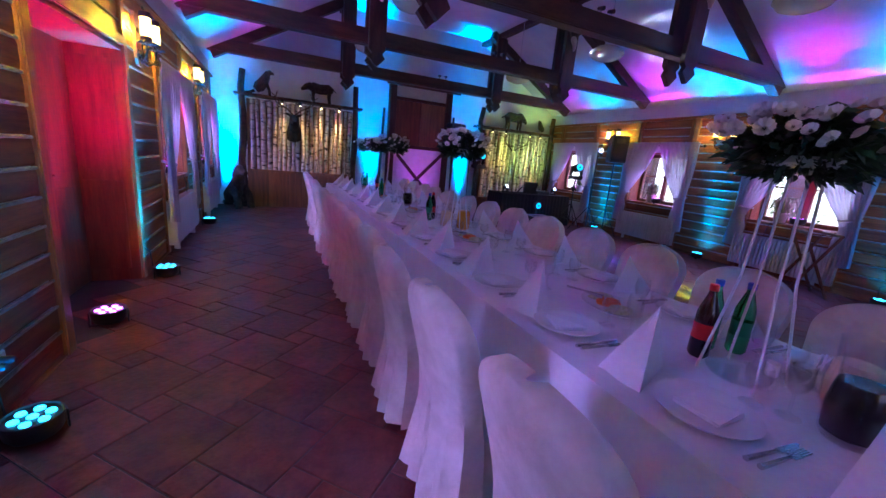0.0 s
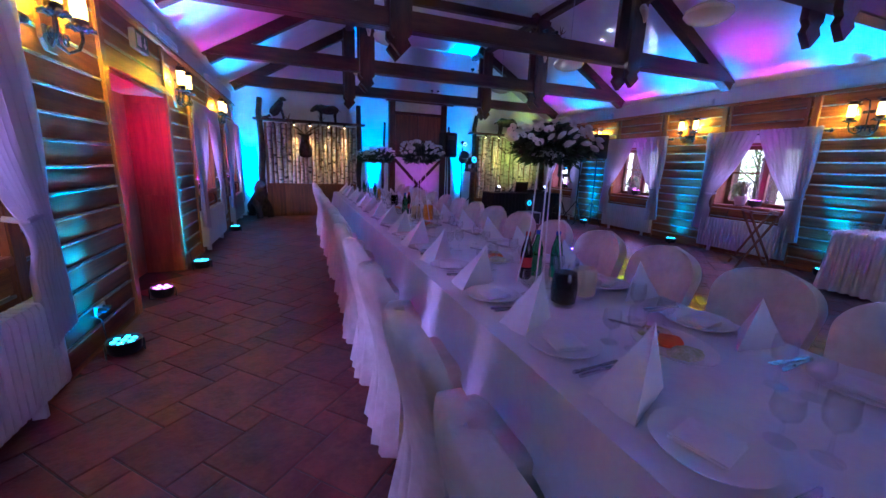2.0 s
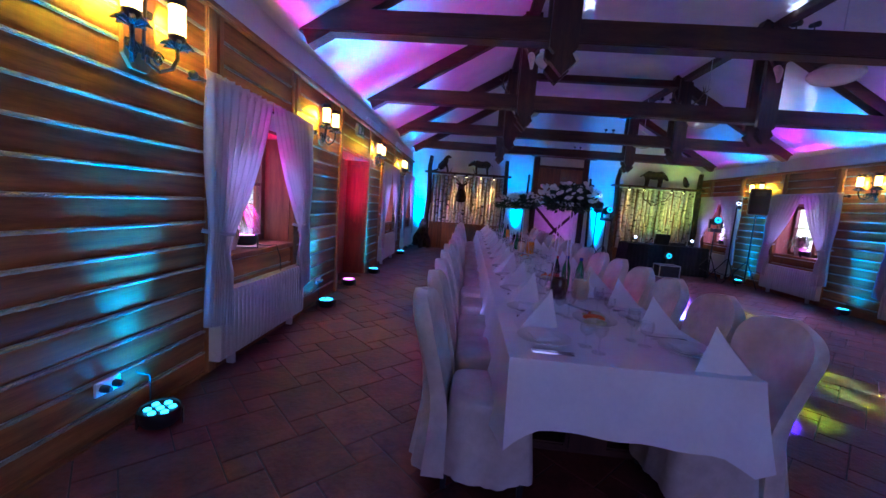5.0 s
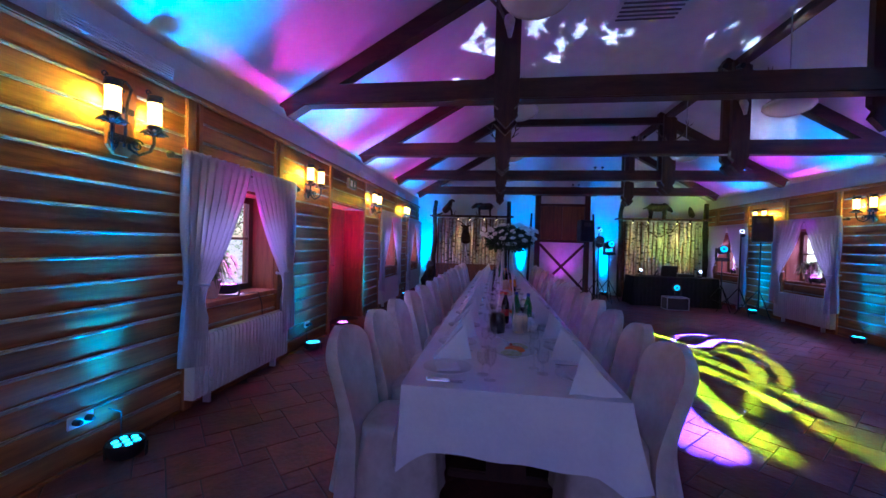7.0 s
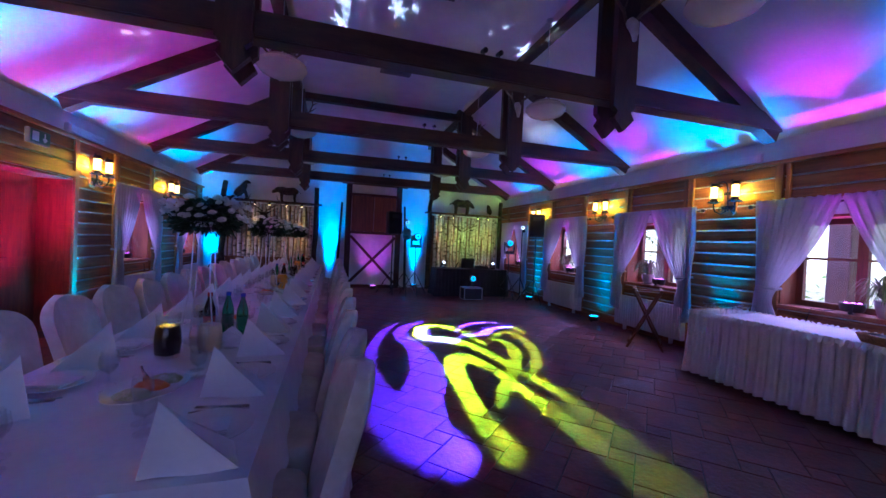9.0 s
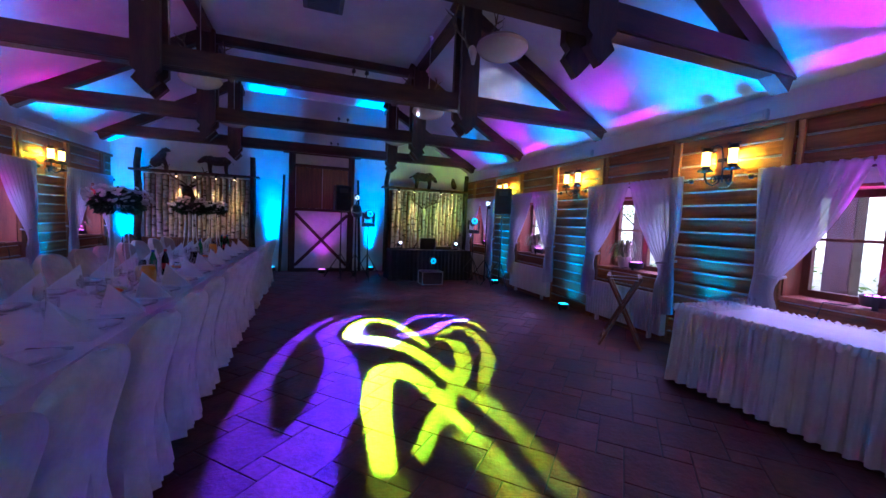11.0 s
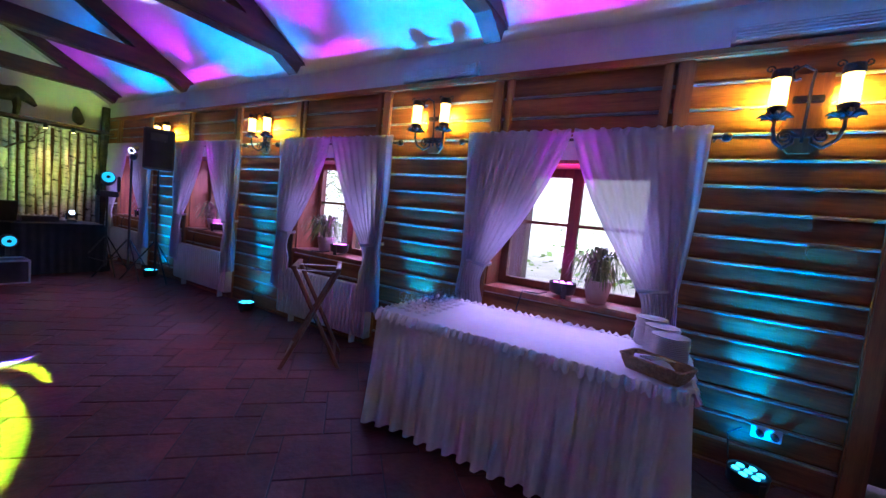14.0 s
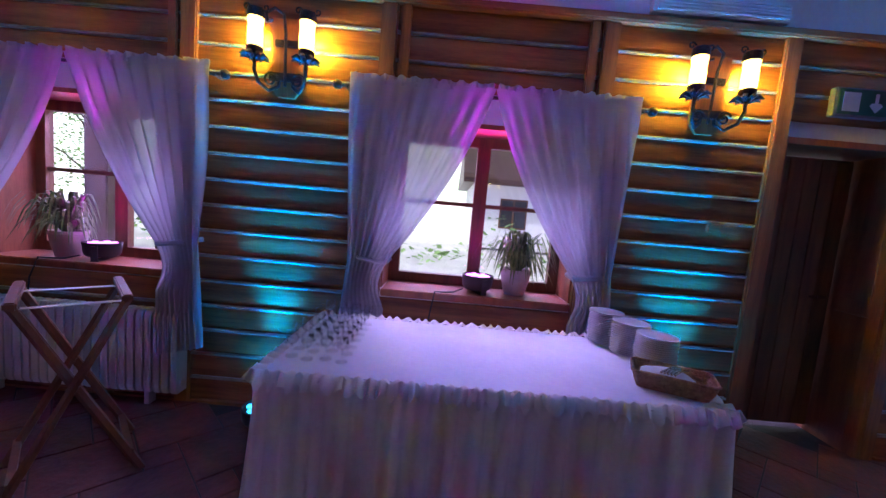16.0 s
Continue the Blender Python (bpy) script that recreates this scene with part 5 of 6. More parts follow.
for k, (x, y, n) in enumerate(((8.39, 1.31, 18), (8.235, 1.25, 17), (8.07, 1.21, 16))):
    for i in range(n):
        at = pose(x + random.uniform(-0.003, 0.003), y + random.uniform(-0.003, 0.003), TZ + 0.007 + 0.0095 * i, 0, 0, 20 * i)
        if st is None:
            st = thing("stacked_plate", "small white china plate in a stack on the buffet", "plate", "stacked plates")
            part("dish", lathe(bmesh.new(), [(0.045, 0.0), (0.05, 0.004), (0.088, 0.012), (0.09, 0.015), (0.055, 0.0085), (0.02, 0.008)], 28), CHINA, st)
            st.matrix_basis = at
        else:
            copy_thing(st, at)
t = thing("bread_basket", "oval wicker basket with napkins and cutlery", "basket", at=(7.85, 1.26, TZ + 0.007), turn=65)
tray = lambda hx, hy, z: [(hx * sx, hy * sy, z) for sx, sy in ((-1, -0.8), (-0.9, -1), (0.9, -1), (1, -0.8), (1, 0.8), (0.9, 1), (-0.9, 1), (-1, 0.8))]
part("shell", rings(bmesh.new(), [tray(0.125, 0.06, 0.0), tray(0.14, 0.075, 0.035), tray(0.15, 0.085, 0.07), tray(0.143, 0.078, 0.07), tray(0.12, 0.055, 0.008)]), WICKER, t)
rim_line = tray(0.148, 0.083, 0.07)
part("rim", tube(bmesh.new(), rim_line + rim_line[:1], 0.007, 6), WICKER, t)
part("liner", ball(bmesh.new(), (0.02, 0.0, 0.045), 0.06, 14, (1.7, 1.05, 0.6), 0.16), LINEN, t)
for k in range(5):
    part("fork", tube(bmesh.new(), [(-0.06 + 0.012 * k, -0.05, 0.075), (-0.03 + 0.012 * k, 0.02, 0.088), (0.0 + 0.012 * k, 0.07, 0.082)], [0.006, 0.003, 0.005], 5), STEEL, t)
makers["shot"] = lambda: wine_glass(0.11, 0.026)
for i in range(4):
    for k in range(7):
        put("shot", pose(7.83 + 0.085 * k + 0.02 * (i % 2), 2.6 + 0.07 * i, TZ + 0.007))

# folding tray stand
t = thing("tray_stand", "folding brown wooden tray stand with crossed legs", "stand", at=(8.1, 3.95, 0), turn=45)
for x in (-0.2, 0.2):
    for s in (-1, 1):
        part("leg", tube(bmesh.new(), [(x + s * 0.014, -s * 0.24, 0.0), (x + s * 0.014, s * 0.18, 0.87)], 0.02, 6), PALEWOOD, t)
for s in (-1, 1):
    part("top_rail", box(-0.24, 0.24, s * 0.18 - 0.02, s * 0.18 + 0.02, 0.865, 0.9, 0.006), PALEWOOD, t)
    part("foot_rail", box(-0.2, 0.2, s * 0.195 - 0.014, s * 0.195 + 0.014, 0.09, 0.118), PALEWOOD, t)
    part("strap", box(-0.19 if s < 0 else 0.16, -0.16 if s < 0 else 0.19, -0.17, 0.17, 0.858, 0.862), LINEN, t)

# mending block let into the east plank wall
t = thing("wall_block", "small pine block mending a gap between planks", "block", at=(W - 0.026, 0.48, 1.42), turn=180)
part("block", box(0.0, 0.035, -0.11, 0.1, 0.0, 0.05, 0.006), PINE, t)

# wall sockets near the floor uplights
for x, r, ys in ((0.034, 0, (0.62, 3.5)), (W - 0.034, 180, (0.62,))):
    for y in ys:
        t = thing("wall_socket", "double power socket on the plank wall", "socket", "sockets", (x, y, 0.3), r)
        part("plate", box(0.0, 0.014, -0.075, 0.075, -0.04, 0.04, 0.004), WHITE, t)
        for s in (-1, 1):
            part("plug", lathe(bmesh.new(), [(0.02, 0.0), (0.02, 0.035), (0.012, 0.05)], 12), BLACK, t, at=pose(0.014, s * 0.036, 0, 0, 90, 0))

# ---------------------------------------------------------------- disc jockey corner
t = thing("dj_desk", "black cloth covered disc jockey desk", "desk", at=(7.15, 9.3, 0))
part("frame", box(-0.98, 0.98, -0.3, 0.3, 0.02, 0.755), BLACK, t)
tagged(new("desk_cloth", mesh("desk_cloth", cloth(6.14, 8.16, 8.97, 9.63, 0.765, 0.74, 0.02, 0.0, 0.012, 0.03, 6, 0.0), CLOTHK, 70)), "black pleated cloth over the disc jockey desk", "tablecloth")
t = thing("laptop", "open black laptop seen from behind its lid", "laptop", at=(7.08, 9.25, 0.768))
part("base", box(-0.19, 0.19, -0.02, 0.24, 0.0, 0.02, 0.004), BLACK, t)
part("lid", box(-0.19, 0.19, -0.01, 0.01, 0.0, 0.27, 0.004), BLACK, t, at=pose(0, -0.02, 0.02, 12))
t = thing("mixer", "black mixing console on the desk", "mixer", at=(7.5, 9.35, 0.768))
part("case", box(-0.2, 0.2, -0.16, 0.16, 0.0, 0.08, 0.01), BLACK, t)
for k in range(6):
    part("knob", lathe(bmesh.new(), [(0.012, 0.08), (0.01, 0.1)], 8, (-0.15 + 0.06 * k, 0.0, 0)), ALU, t)
t = thing("flight_case", "black case with an aluminium edge frame in front of the desk", "case", at=(7.0, 8.62, 0))
part("body", box(-0.24, 0.24, -0.16, 0.16, 0.012, 0.3), BLACK, t)
bm = bmesh.new()
for x in (-0.245, 0.245):
    for y in (-0.165, 0.165):
        tube(bm, [(x, y, 0.0), (x, y, 0.31)], 0.012, 6)
for z in (0.012, 0.305):
    for y in (-0.165, 0.165):
        tube(bm, [(-0.245, y, z), (0.245, y, z)], 0.012, 6)
    for x in (-0.245, 0.245):
        tube(bm, [(x, -0.165, z), (x, 0.165, z)], 0.012, 6)
part("edge_frame", bm, ALU, t)


def moving_head(at, turn, tilt, lens, label, scale=1.0):
    t = thing("moving_head", label, "stage light", "moving heads", at, turn)
    t.matrix_basis = t.matrix_basis @ Matrix.Scale(scale, 4)
    part("base", box(-0.13, 0.13, -0.12, 0.12, 0.0, 0.09, 0.012), BLACK, t)
    for s in (-1, 1):
        part("yoke", box(s * 0.13 - 0.02, s * 0.13 + 0.02, -0.05, 0.05, 0.09, 0.33, 0.01), BLACK, t)
    head = part("head", lathe(bmesh.new(), [(0.06, -0.14), (0.095, -0.1), (0.1, 0.08), (0.09, 0.13), (0.085, 0.135)], 22), BLACK, t, at=pose(0, 0, 0.28, tilt))
    part("lens", lathe(bmesh.new(), [(0.078, 0.1355), (0.076, 0.143), (0.05, 0.15)], 20), lens, head)
    if lens is LENSC:
        part("lens_core", lathe(bmesh.new(), [(0.026, 0.1505), (0.02, 0.155)], 14), BLACK, head)
    return t


def tripod(at, h, label, name="light_stand"):
    t = thing(name, label, "stand", "tripod stands", at)
    part("pole", tube(bmesh.new(), [(0, 0, 0.12), (0, 0, h)], [0.018, 0.014], 8), BLACK, t)
    for k in range(3):
        a = 2 * math.pi * k / 3 + 0.5
        part("leg", tube(bmesh.new(), [(0.02 * math.cos(a), 0.02 * math.sin(a), 0.6), (0.42 * math.cos(a), 0.42 * math.sin(a), 0.012)], 0.011, 6), BLACK, t)
        part("strut", tube(bmesh.new(), [(0.015 * math.cos(a), 0.015 * math.sin(a), 0.2), (0.24 * math.cos(a), 0.24 * math.sin(a), 0.27)], 0.007, 5), BLACK, t)
    return t


def speaker(at, turn):
    t = thing("loudspeaker", "black plastic loudspeaker on a tripod stand", "loudspeaker", "loudspeakers", at, turn)
    prof = [(-0.19, -0.17), (0.19, -0.17), (0.15, 0.17), (-0.15, 0.17)]
    part("cabinet", soft(rings(bmesh.new(), [[(x, y, z) for x, y in prof] for z in (0, 0.6)]), 0.015), BLACK, t)
    part("grille", box(-0.165, 0.165, -0.182, -0.171, 0.03, 0.57, 0.004), CLOTHK, t)
    part("horn", box(-0.1, 0.1, -0.187, -0.182, 0.42, 0.53, 0.002), BLACK, t)
    return t


tripod((5.0, 9.5, 0), 1.62, "black tripod stand carrying a loudspeaker", "speaker_stand")
speaker((5.0, 9.5, 1.62), 12)
tripod((8.5, 8.05, 0), 1.7, "black tripod stand carrying a loudspeaker", "speaker_stand")
speaker((8.5, 8.05, 1.7), -25)
tripod((5.62, 9.35, 0), 1.28, "black tripod stand carrying a stage light")
moving_head((5.62, 9.35, 1.28), 8, 80, LENSC, "black moving head light with a cyan lens on a stand")
tripod((5.32, 9.26, 0), 1.86, "black tripod stand carrying a stage light")
tripod((8.15, 8.85, 0), 1.22, "black tripod stand carrying a stage light")
moving_head((8.15, 8.85, 1.22), -15, 80, LENSC, "black moving head light with a cyan lens on a stand")
tripod((8.27, 8.36, 0), 1.86, "black tripod stand carrying a stage light")
moving_head((6.38, 9.25, 0.768), 10, 62, LENSW, "black moving head light on the desk with a cold white lens", 0.45)
moving_head((7.85, 9.25, 0.768), -10, 62, LENSW, "black moving head light on the desk with a cold white lens", 0.45)
t = thing("desk_light", "round black stage light with a cyan lens before the desk", "stage light", at=(7.13, 8.9, 0.42))
part("housing", lathe(bmesh.new(), [(0.07, 0.0), (0.09, 0.03), (0.09, 0.1), (0.085, 0.105)], 20), BLACK, t, at=pose(0, 0.04, 0.1, 90))
part("lens", lathe(bmesh.new(), [(0.07, 0.106), (0.068, 0.112), (0.03, 0.116)], 20), LENSC, t, at=pose(0, 0.04, 0.1, 90))
part("lens_core", lathe(bmesh.new(), [(0.025, 0.1165), (0.02, 0.121)], 14), BLACK, t, at=pose(0, 0.04, 0.1, 90))
part("stand", box(-0.02, 0.02, 0.0, 0.03, -0.42, 0.02), BLACK, t)


# stage projectors: a lamp behind a cut plate throws its pattern
def projector(at, target, energy, colour, lit, label, half=0.02, dist=0.15, cells=200, cone=40, ceiling=False):
    """lit(x, y) tells where the plate lets light through: places on the floor, or for the ceiling places on the plate itself."""
    t = thing("gobo_projector", label, "stage light", "projectors")
    m = look(at, target)
    t.matrix_basis = m
    eye, turn_ = Vector(at), m.to_3x3()
    bm = bmesh.new()
    n = cells
    axis = 2 * (np.arange(n) + 0.5) / n - 1
    u, v = np.meshgrid(axis, axis)
    if ceiling:
        open_ = lit(u, v)
    else:
        rays = np.stack([half * u, half * v, np.full_like(u, -dist)], -1) @ np.array(turn_).T
        down = np.minimum(rays[..., 2], -0.001)
        k = -eye.z / down
        open_ = lit(eye.x + k * rays[..., 0], eye.y + k * rays[..., 1]) & (rays[..., 2] < -0.001)
    open_ = open_ & (u * u + v * v < 0.98)
    for j in range(n):
        cuts = [0] + [int(q) + 1 for q in np.flatnonzero(open_[j, 1:] != open_[j, :-1])] + [n]
        for i0, i1 in zip(cuts, cuts[1:]):
            if not open_[j, i0]:
                bx0, bx1, by0, by1 = (half * (2 * q / n - 1) for q in (i0, i1, j, j + 1))
                bm.faces.new([bm.verts.new(q) for q in ((bx0, by0, -dist), (bx1, by0, -dist), (bx1, by1, -dist), (bx0, by1, -dist))])
    part("cut_plate", bm, BLACK, t, smooth=None)
    bm = bmesh.new()
    rings(bm, [[(half * math.cos(a) * 1.5 * k, half * math.sin(a) * 1.5 * k, z) for a in [2 * math.pi * q / 24 for q in range(24)]] for z, k in ((0.1, 0.7), (0.08, 1.0), (-dist - 0.001, 1.0), (-dist - 0.002, 0.96))], True, True, False)
    part("housing", bm, BLACK, t)
    if energy > 10000:
        part("lens_ring", rings(bmesh.new(), [[(half * r * math.cos(a), half * r * math.sin(a), z - dist) for a in [2 * math.pi * q / 24 for q in range(24)]] for r, z in ((1.04, -0.003), (1.2, -0.006), (1.42, -0.003))], True, False, False), LENSW, t)
    lamp("gobo_light", "SPOT", at, energy, colour, target, 0.00015 if ceiling else 0.00022, cone, 0.1)


def bands(*curves):
    """Curved stripes, each a smooth line of (x, y, half width)."""
    dots = []
    for c in curves:
        for i in range(len(c) - 1):
            p0, p1, p2, p3 = (Vector(c[max(0, min(len(c) - 1, i + q))]) for q in (-1, 0, 1, 2))
            for s in range(14):
                k = s / 14
                dots.append(0.5 * (2 * p1 + (p2 - p0) * k + (2 * p0 - 5 * p1 + 4 * p2 - p3) * k * k + (3 * p1 - p0 - 3 * p2 + p3) * k ** 3))
    def f(x, y):
        on = np.zeros(x.shape, bool)
        for d in dots:
            on |= (x - d.x) ** 2 + (y - d.y) ** 2 < d.z * d.z
        return on
    return f


def stars(seed):
    """Five- and six-pointed stars over the plate, in clusters with gaps between."""
    rnd = random.Random(seed)
    items = []
    for cu, cv, spread, count in ((0.16, -0.03, 0.12, 15), (0.45, -0.13, 0.15, 14), (0.78, -0.33, 0.1, 7), (-0.58, 0.05, 0.1, 7), (-0.82, -0.18, 0.08, 8)):
        for _ in range(count):
            items.append((cu + rnd.gauss(0, spread), cv + rnd.gauss(0, 0.06), rnd.choice((0.012, 0.016, 0.022, 0.03, 0.042)), rnd.uniform(0, 6), rnd.choice((5, 5, 6))))
    def f(x, y):
        on = np.zeros(x.shape, bool)
        for cx, cy, size, turn, n in items:
            dx, dy = x - cx, y - cy
            r = np.hypot(dx, dy)
            k = ((np.arctan2(dy, dx) + turn) * n / (2 * math.pi)) % 1.0
            on |= r < size * (0.36 + 0.64 * np.abs(2 * k - 1) ** 1.7)
        return on
    return f


ARCH = ((4.72, 2.3, 0.08), (4.79, 3.0, 0.11), (4.9, 3.5, 0.13), (5.08, 3.78, 0.14), (5.26, 3.45, 0.1), (5.32, 3.05, 0.07), (5.37, 2.5, 0.04))
HOOK = ((4.88, 4.78, 0.13), (5.18, 4.6, 0.14), (5.43, 4.15, 0.1), (5.55, 3.5, 0.08), (5.61, 3.03, 0.06), (5.64, 2.6, 0.03))
CREST = ((4.8, 4.88, 0.11), (4.92, 5.38, 0.1), (5.22, 5.62, 0.085), (5.5, 5.15, 0.07), (5.62, 4.35, 0.05))
SWEEP = ((5.87, 4.6, 0.07), (5.99, 4.3, 0.09), (5.82, 3.71, 0.085), (5.55, 3.25, 0.07), (5.2, 2.75, 0.06), (4.95, 2.35, 0.05))
OUTER = ((5.97, 4.8, 0.06), (6.32, 5.0, 0.075), (6.3, 4.2, 0.07), (6.0, 3.52, 0.07), (5.7, 3.08, 0.03))
TIP = ((6.39, 5.4, 0.04), (6.57, 5.25, 0.06), (6.6, 4.8, 0.02))
YELLOW = bands(ARCH, HOOK, CREST, SWEEP, OUTER, TIP)
LOBE = ((4.6, 5.8, 0.03), (4.3, 5.3, 0.06), (4.02, 4.4, 0.07), (3.88, 3.6, 0.09), (3.88, 2.9, 0.15), (4.02, 2.2, 0.24), (4.16, 1.85, 0.27), (4.26, 1.65, 0.2))
CURL = ((5.1, 5.95, 0.03), (4.75, 5.6, 0.08), (4.5, 5.05, 0.12), (4.58, 4.3, 0.14), (4.56, 3.7, 0.17), (4.45, 3.1, 0.2), (4.25, 2.6, 0.22), (4.15, 2.2, 0.25))
WISP = ((5.43, 5.1, 0.03), (5.85, 5.65, 0.05), (6.45, 5.7, 0.02))
PLUME = ((5.4, 4.8, 0.06), (5.82, 4.93, 0.08), (6.17, 5.3, 0.07), (6.6, 5.4, 0.03))
HEART = ((4.92, 5.3, 0.1), (4.86, 4.8, 0.16), (5.2, 4.55, 0.14))
VIOLET = bands(LOBE, CURL, WISP, PLUME, HEART)
projector((5.32, 9.2, 1.97), (5.5, 4.0, 0), 34000, (0.37, 1.0, 0.0), YELLOW, "small stage projector throwing yellow-green curved stripes", 0.03, 0.082, 460, 40)
projector((8.27, 8.3, 1.97), (4.75, 4.0, 0), 70000, (0.075, 0.028, 1.0), VIOLET, "small stage projector throwing violet curved stripes", 0.03, 0.082, 460, 40)
# dim trails of beam spill on the floor, thrown by an extra added projector
SPILL = bands(((5.3, 3.0, 0.07), (5.36, 2.1, 0.1), (5.4, 1.0, 0.13), (5.42, 0.2, 0.15)), ((5.7, 3.0, 0.05), (5.68, 2.0, 0.08), (5.62, 1.0, 0.1), (5.58, 0.2, 0.12)), ((4.7, 2.4, 0.1), (4.66, 1.6, 0.14)))
projector((8.27, 8.3, 1.87), (5.5, 2.0, 0), 6000, (0.42, 1.0, 0.0), SPILL, "added stage projector imitating the dim yellow-green spill of the beams", 0.03, 0.082, 300, 40)
projector((5.32, 9.16, 1.62), (4.0, 4.3, 4.45), 4200, (0.62, 0.82, 1.0), stars(3), "small stage projector throwing stars on the ceiling", 0.08, 0.13, 800, 62, True)



def blots(x, y):
    """Two ragged upright blots side by side."""
    wave = 0.12 * np.sin(9 * y + 2) + 0.07 * np.sin(23 * y)
    return (((x + 0.35 + wave) / 0.16) ** 2 + (y / 0.6) ** 2 < 1) | (((x - 0.3 + wave) / 0.28) ** 2 + ((y + 0.2) / 0.5) ** 2 < 1)


projector((6.75, 9.2, 0.84), (7.42, 6.45, 3.76), 900, (0.8, 0.9, 1.0), blots, "small stage projector on the desk throwing white blots on the ceiling", 0.011, 0.13, 120, 14, True)

# ---------------------------------------------------------------- outside
bm = bmesh.new()
rnd = random.Random(5)
for k in range(1500):
    side = rnd.choice((-1, 1))
    cx = (-7.5 if side < 0 else 17.5) + rnd.gauss(0, 1.2)
    cy = -6 + 24 * rnd.random()
    cz = abs(rnd.gauss(0.5, 0.6)) * (0.2 + 1.1 * math.sin(cy * 0.9 + side) ** 2)
    a, s = rnd.uniform(0, 6.28), rnd.uniform(0.06, 0.16)
    d, u = Vector((math.cos(a), math.sin(a), rnd.uniform(-0.5, 0.5))), Vector((-math.sin(a), math.cos(a), rnd.uniform(-0.5, 0.9)))
    p = Vector((cx, cy, cz))
    bm.faces.new([bm.verts.new(q) for q in (p - d * s, p - u * s * 0.6, p + d * s, p + u * s * 0.6)])
solid("hedge", bm, HEDGE, "loose green garden shrubs beyond the windows", "hedge", "stuff")

def shrub_tree(x, y, h, r, seed):
    """A young tree: tapered trunk with limbs and a loose crown of leaves."""
    rnd = random.Random(seed)
    t = thing("garden_tree", "young green garden tree beyond the windows", "tree", "garden trees", (x, y, -0.12))
    bm = tube(bmesh.new(), [(0, 0, 0), (0.05, 0.03, h * 0.4), (0.0, 0.08, h * 0.85)], [0.09, 0.07, 0.02], 8)
    for k in range(7):
        a, z = k * 2.4, h * (0.35 + 0.07 * k)
        tube(bm, [(0.04, 0.03, z), (0.5 * r * math.cos(a), 0.5 * r * math.sin(a), z + 0.2 * h), (0.8 * r * math.cos(a), 0.8 * r * math.sin(a), z + 0.27 * h)], [0.03, 0.02, 0.008], 5)
    part("trunk", bm, ROUGH, t)
    bm = bmesh.new()
    clumps = [(rnd.gauss(0, 0.42 * r), rnd.gauss(0, 0.42 * r), h * rnd.uniform(0.3, 1.0), r * rnd.uniform(0.2, 0.38)) for _ in range(26)]
    for k in range(2600):
        cx, cy, cz, cr = rnd.choice(clumps)
        p = Vector((cx + rnd.gauss(0, cr), cy + rnd.gauss(0, cr), cz + rnd.gauss(0, cr * 0.8)))
        d = Vector((rnd.uniform(-1, 1), rnd.uniform(-1, 1), rnd.uniform(-1, 0.6))).normalized()
        q = d.orthogonal().normalized()
        l = rnd.uniform(0.05, 0.11)
        bm.faces.new([bm.verts.new(v) for v in (p, p + d * l * 0.5 + q * l * 0.3, p + d * l, p + d * l * 0.5 - q * l * 0.3)])
    tagged(part("crown", bm, HEDGE, t), kind="stuff")


for x, y, h, r, seed in ((15.5, 10.5, 3.4, 1.3, 1), (17.5, 9.6, 3.0, 1.4, 2), (16.5, 14.0, 3.6, 1.5, 3), (-6.4, 6.4, 3.6, 1.6, 4), (-6.6, 3.6, 3.2, 1.5, 5), (-7.0, 10.5, 3.8, 1.7, 6), (-6.8, 14.5, 3.8, 1.7, 8), (14.0, 18.0, 3.6, 1.6, 9)):
    shrub_tree(x, y, h, r, seed)
t = thing("terrace_frame", "brown timber posts and beam of a terrace outside the windows", "terrace")
for y in (3.15, 5.55, 6.4, 9.05):
    part("post", box(10.87, 11.13, y - 0.14, y + 0.14, -0.12, 2.42, 0.012), DARKV, t)
part("beam", box(10.86, 11.14, 2.0, 10.2, 2.422, 2.66, 0.012), DARK, t)


def house(x0, x1, y0, y1, face):
    """A plain neighbour house beyond the garden; its windows are on the side x = face."""
    t = thing("house", "white rendered neighbour house with a dark tiled roof", "house")
    part("wall", box(x0, x1, y0, y1, 0, 3.0), FACADE, t)
    m = (x0 + x1) / 2
    part("roof", rings(bmesh.new(), [[(x0 - 0.6, y, 2.95), (m, y, 5.6), (x1 + 0.6, y, 2.95), (x1 + 0.6, y, 2.75), (x0 - 0.6, y, 2.75)] for y in (y0 - 0.5, y1 + 0.5)]), DARK, t)
    s = 1 if face == x1 else -1
    y = y0 + 1.5
    while y < y1 - 1.5:
        w = part("window", box(min(face, face + s * 0.04), max(face, face + s * 0.04), y - 0.6, y + 0.6, 0.9, 2.2, 0.01), BROWN, t)
        for k in (-1, 1):
            part("pane", box(min(face + s * 0.04, face + s * 0.05), max(face + s * 0.04, face + s * 0.05), y + k * 0.29 - 0.25, y + k * 0.29 + 0.25, 0.97, 2.13), BLACK, w)
        y += 3.4


# added glowing wall that makes the view outside the east windows bright
solid("backdrop", box(W + 26, W + 26.2, -50, 60, -2, 16), BACKDROP, "glowing backdrop standing in for the blown-out garden view", "backdrop")
house(-21, -14, -4.0, 9.0, -14)
house(23, 29, -9.0, 1.1, 23)

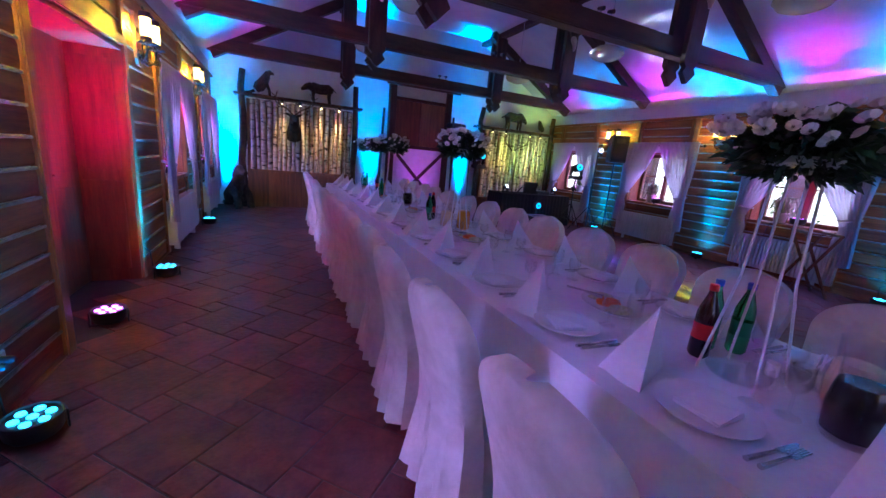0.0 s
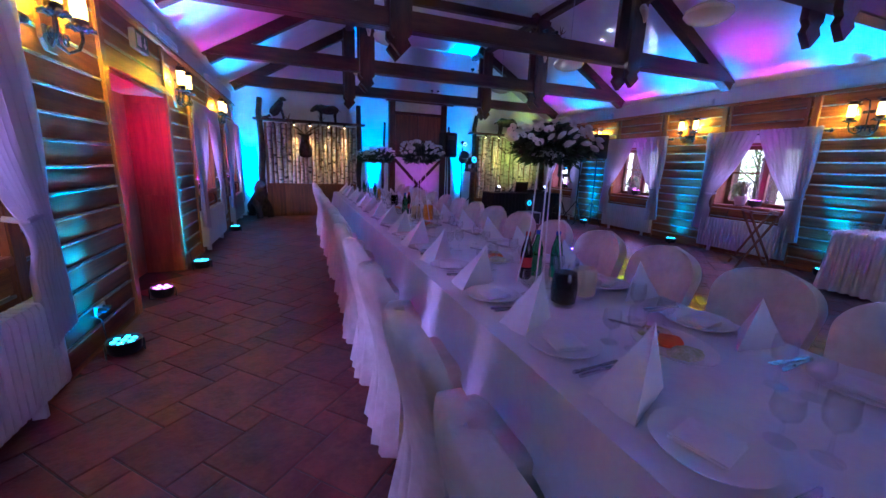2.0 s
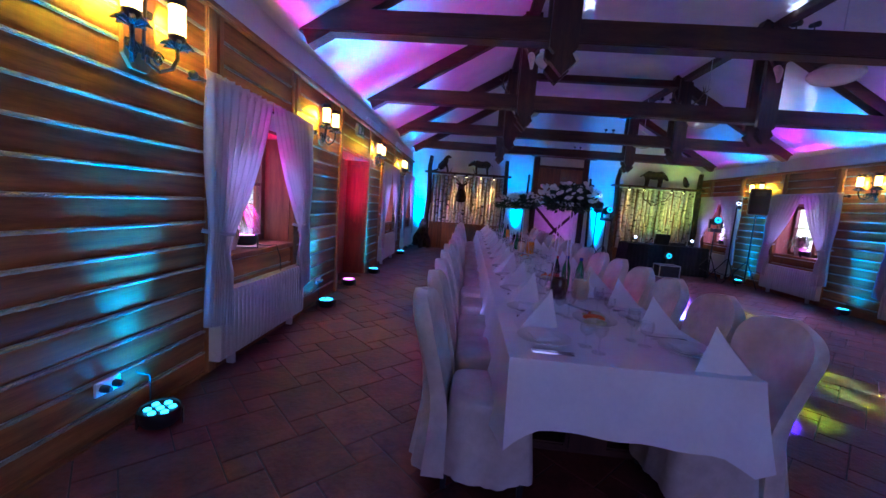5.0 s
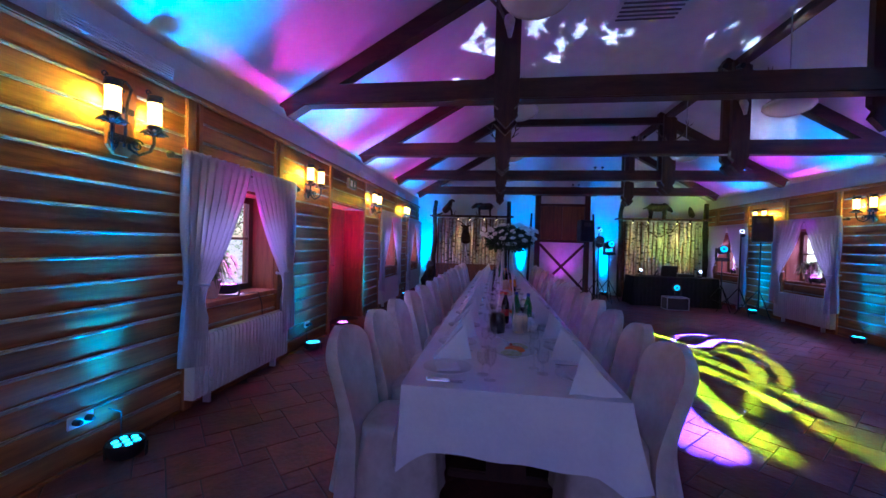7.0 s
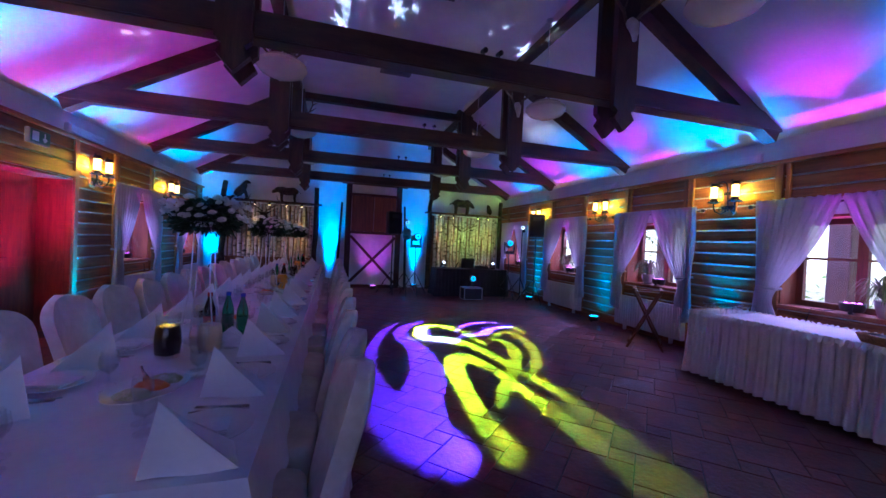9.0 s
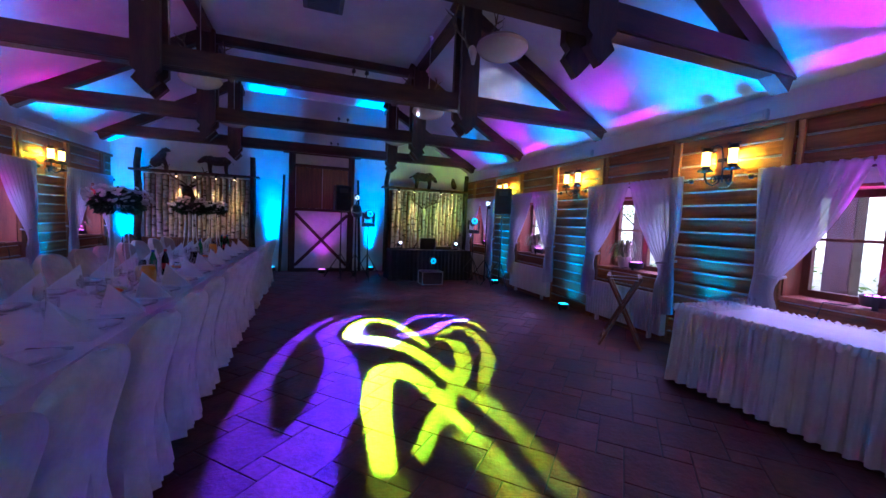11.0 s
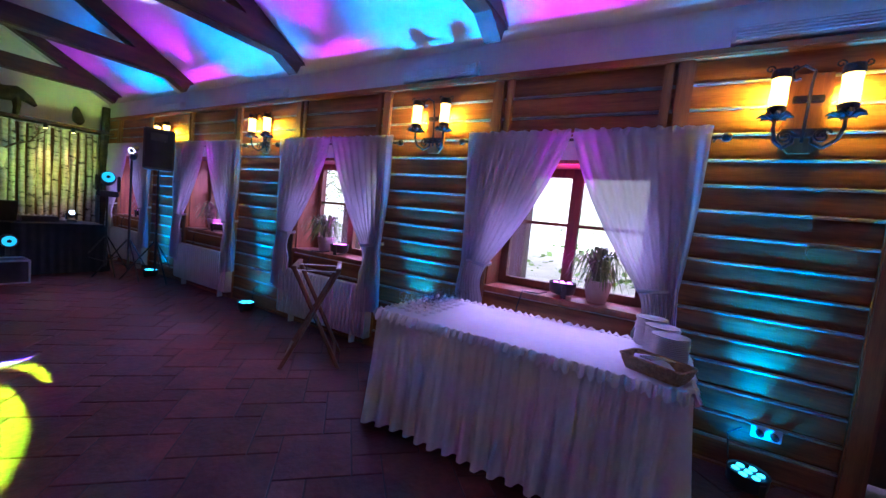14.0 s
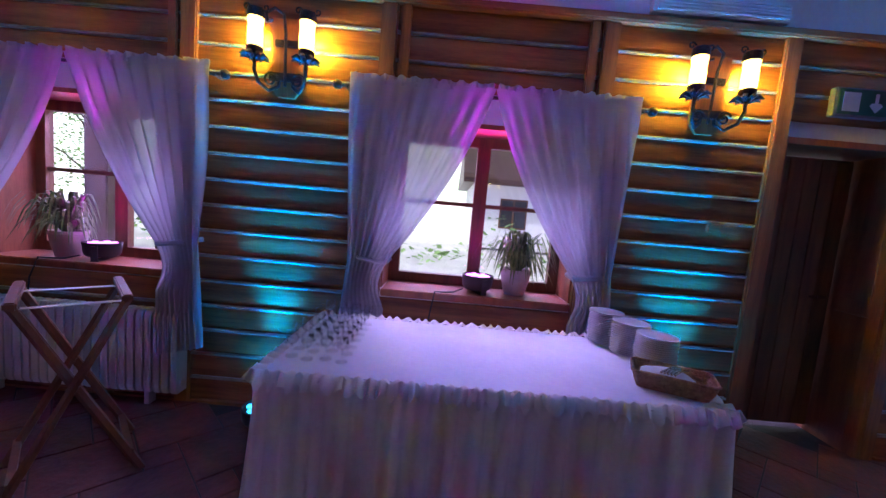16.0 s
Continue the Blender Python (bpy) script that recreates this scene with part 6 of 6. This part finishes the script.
# ---------------------------------------------------------------- floor tiles
L, S, G = 0.4, 0.168, 0.007


def tile_mesh(side, name):
    bm = bmesh.new()
    h, g = 0.006, side / 2 - G / 2
    rings(bm, [[(x * (g - i), y * (g - i), z) for x, y in ((-1, -1), (1, -1), (1, 1), (-1, 1))] for i, z in ((0, 0.0), (0, h * 0.5), (0.004, h))])
    return mesh(name, bm, TILE, 30)


big, small = tile_mesh(L, "tile"), tile_mesh(S, "tile")
rot = Matrix.Rotation(radians(45), 4, "Z")
verts, faces, count = [], [], 0
rnd = random.Random(2)
for i in range(-60, 60):
    for j in range(-60, 60):
        bx0, by0 = i * L - j * S, i * S + j * L
        for side, cx, cy, me in ((L, bx0, by0, big), (S, bx0 + L / 2 + S / 2, by0 - L / 2 + S / 2, small)):
            p = rot @ Vector((cx, cy, 0)) + Vector((4.4, 4.0, 0))
            if not (-0.1 < p.x < W + 0.1 and YF - 0.1 < p.y < YB + 0.1):
                continue
            near = (p.x < 2.0 and 0.5 < p.y < 6.0) or (3.9 < p.x < 7.6 and 1.4 < p.y < 5.2)
            if near and count < 300:
                part("tile", me, None, floor, at=Matrix.Translation((p.x, p.y, rnd.uniform(0, 0.0015))) @ rot)
                count += 1
            else:
                g, z0 = side / 2 - G / 2, rnd.uniform(0, 0.0015)
                n = len(verts)
                for k, z in ((g, 0.0), (g, 0.003), (g - 0.004, 0.006)):
                    for x, y in ((-1, -1), (1, -1), (1, 1), (-1, 1)):
                        q = rot @ Vector((x * k, y * k, 0))
                        verts.append((p.x + q.x, p.y + q.y, z + z0))
                for lv in (0, 4):
                    for k in range(4):
                        faces.append((n + lv + k, n + lv + (k + 1) % 4, n + lv + 4 + (k + 1) % 4, n + lv + 4 + k))
                faces.append((n + 8, n + 9, n + 10, n + 11))
me = bpy.data.meshes.new("tiles")
me.from_pydata(verts, [], faces)
me.materials.append(TILES)
field = new("tiles", me)
field.parent = floor
tagged(field, "worn terracotta floor tiles in a hopscotch pattern", kind="stuff")
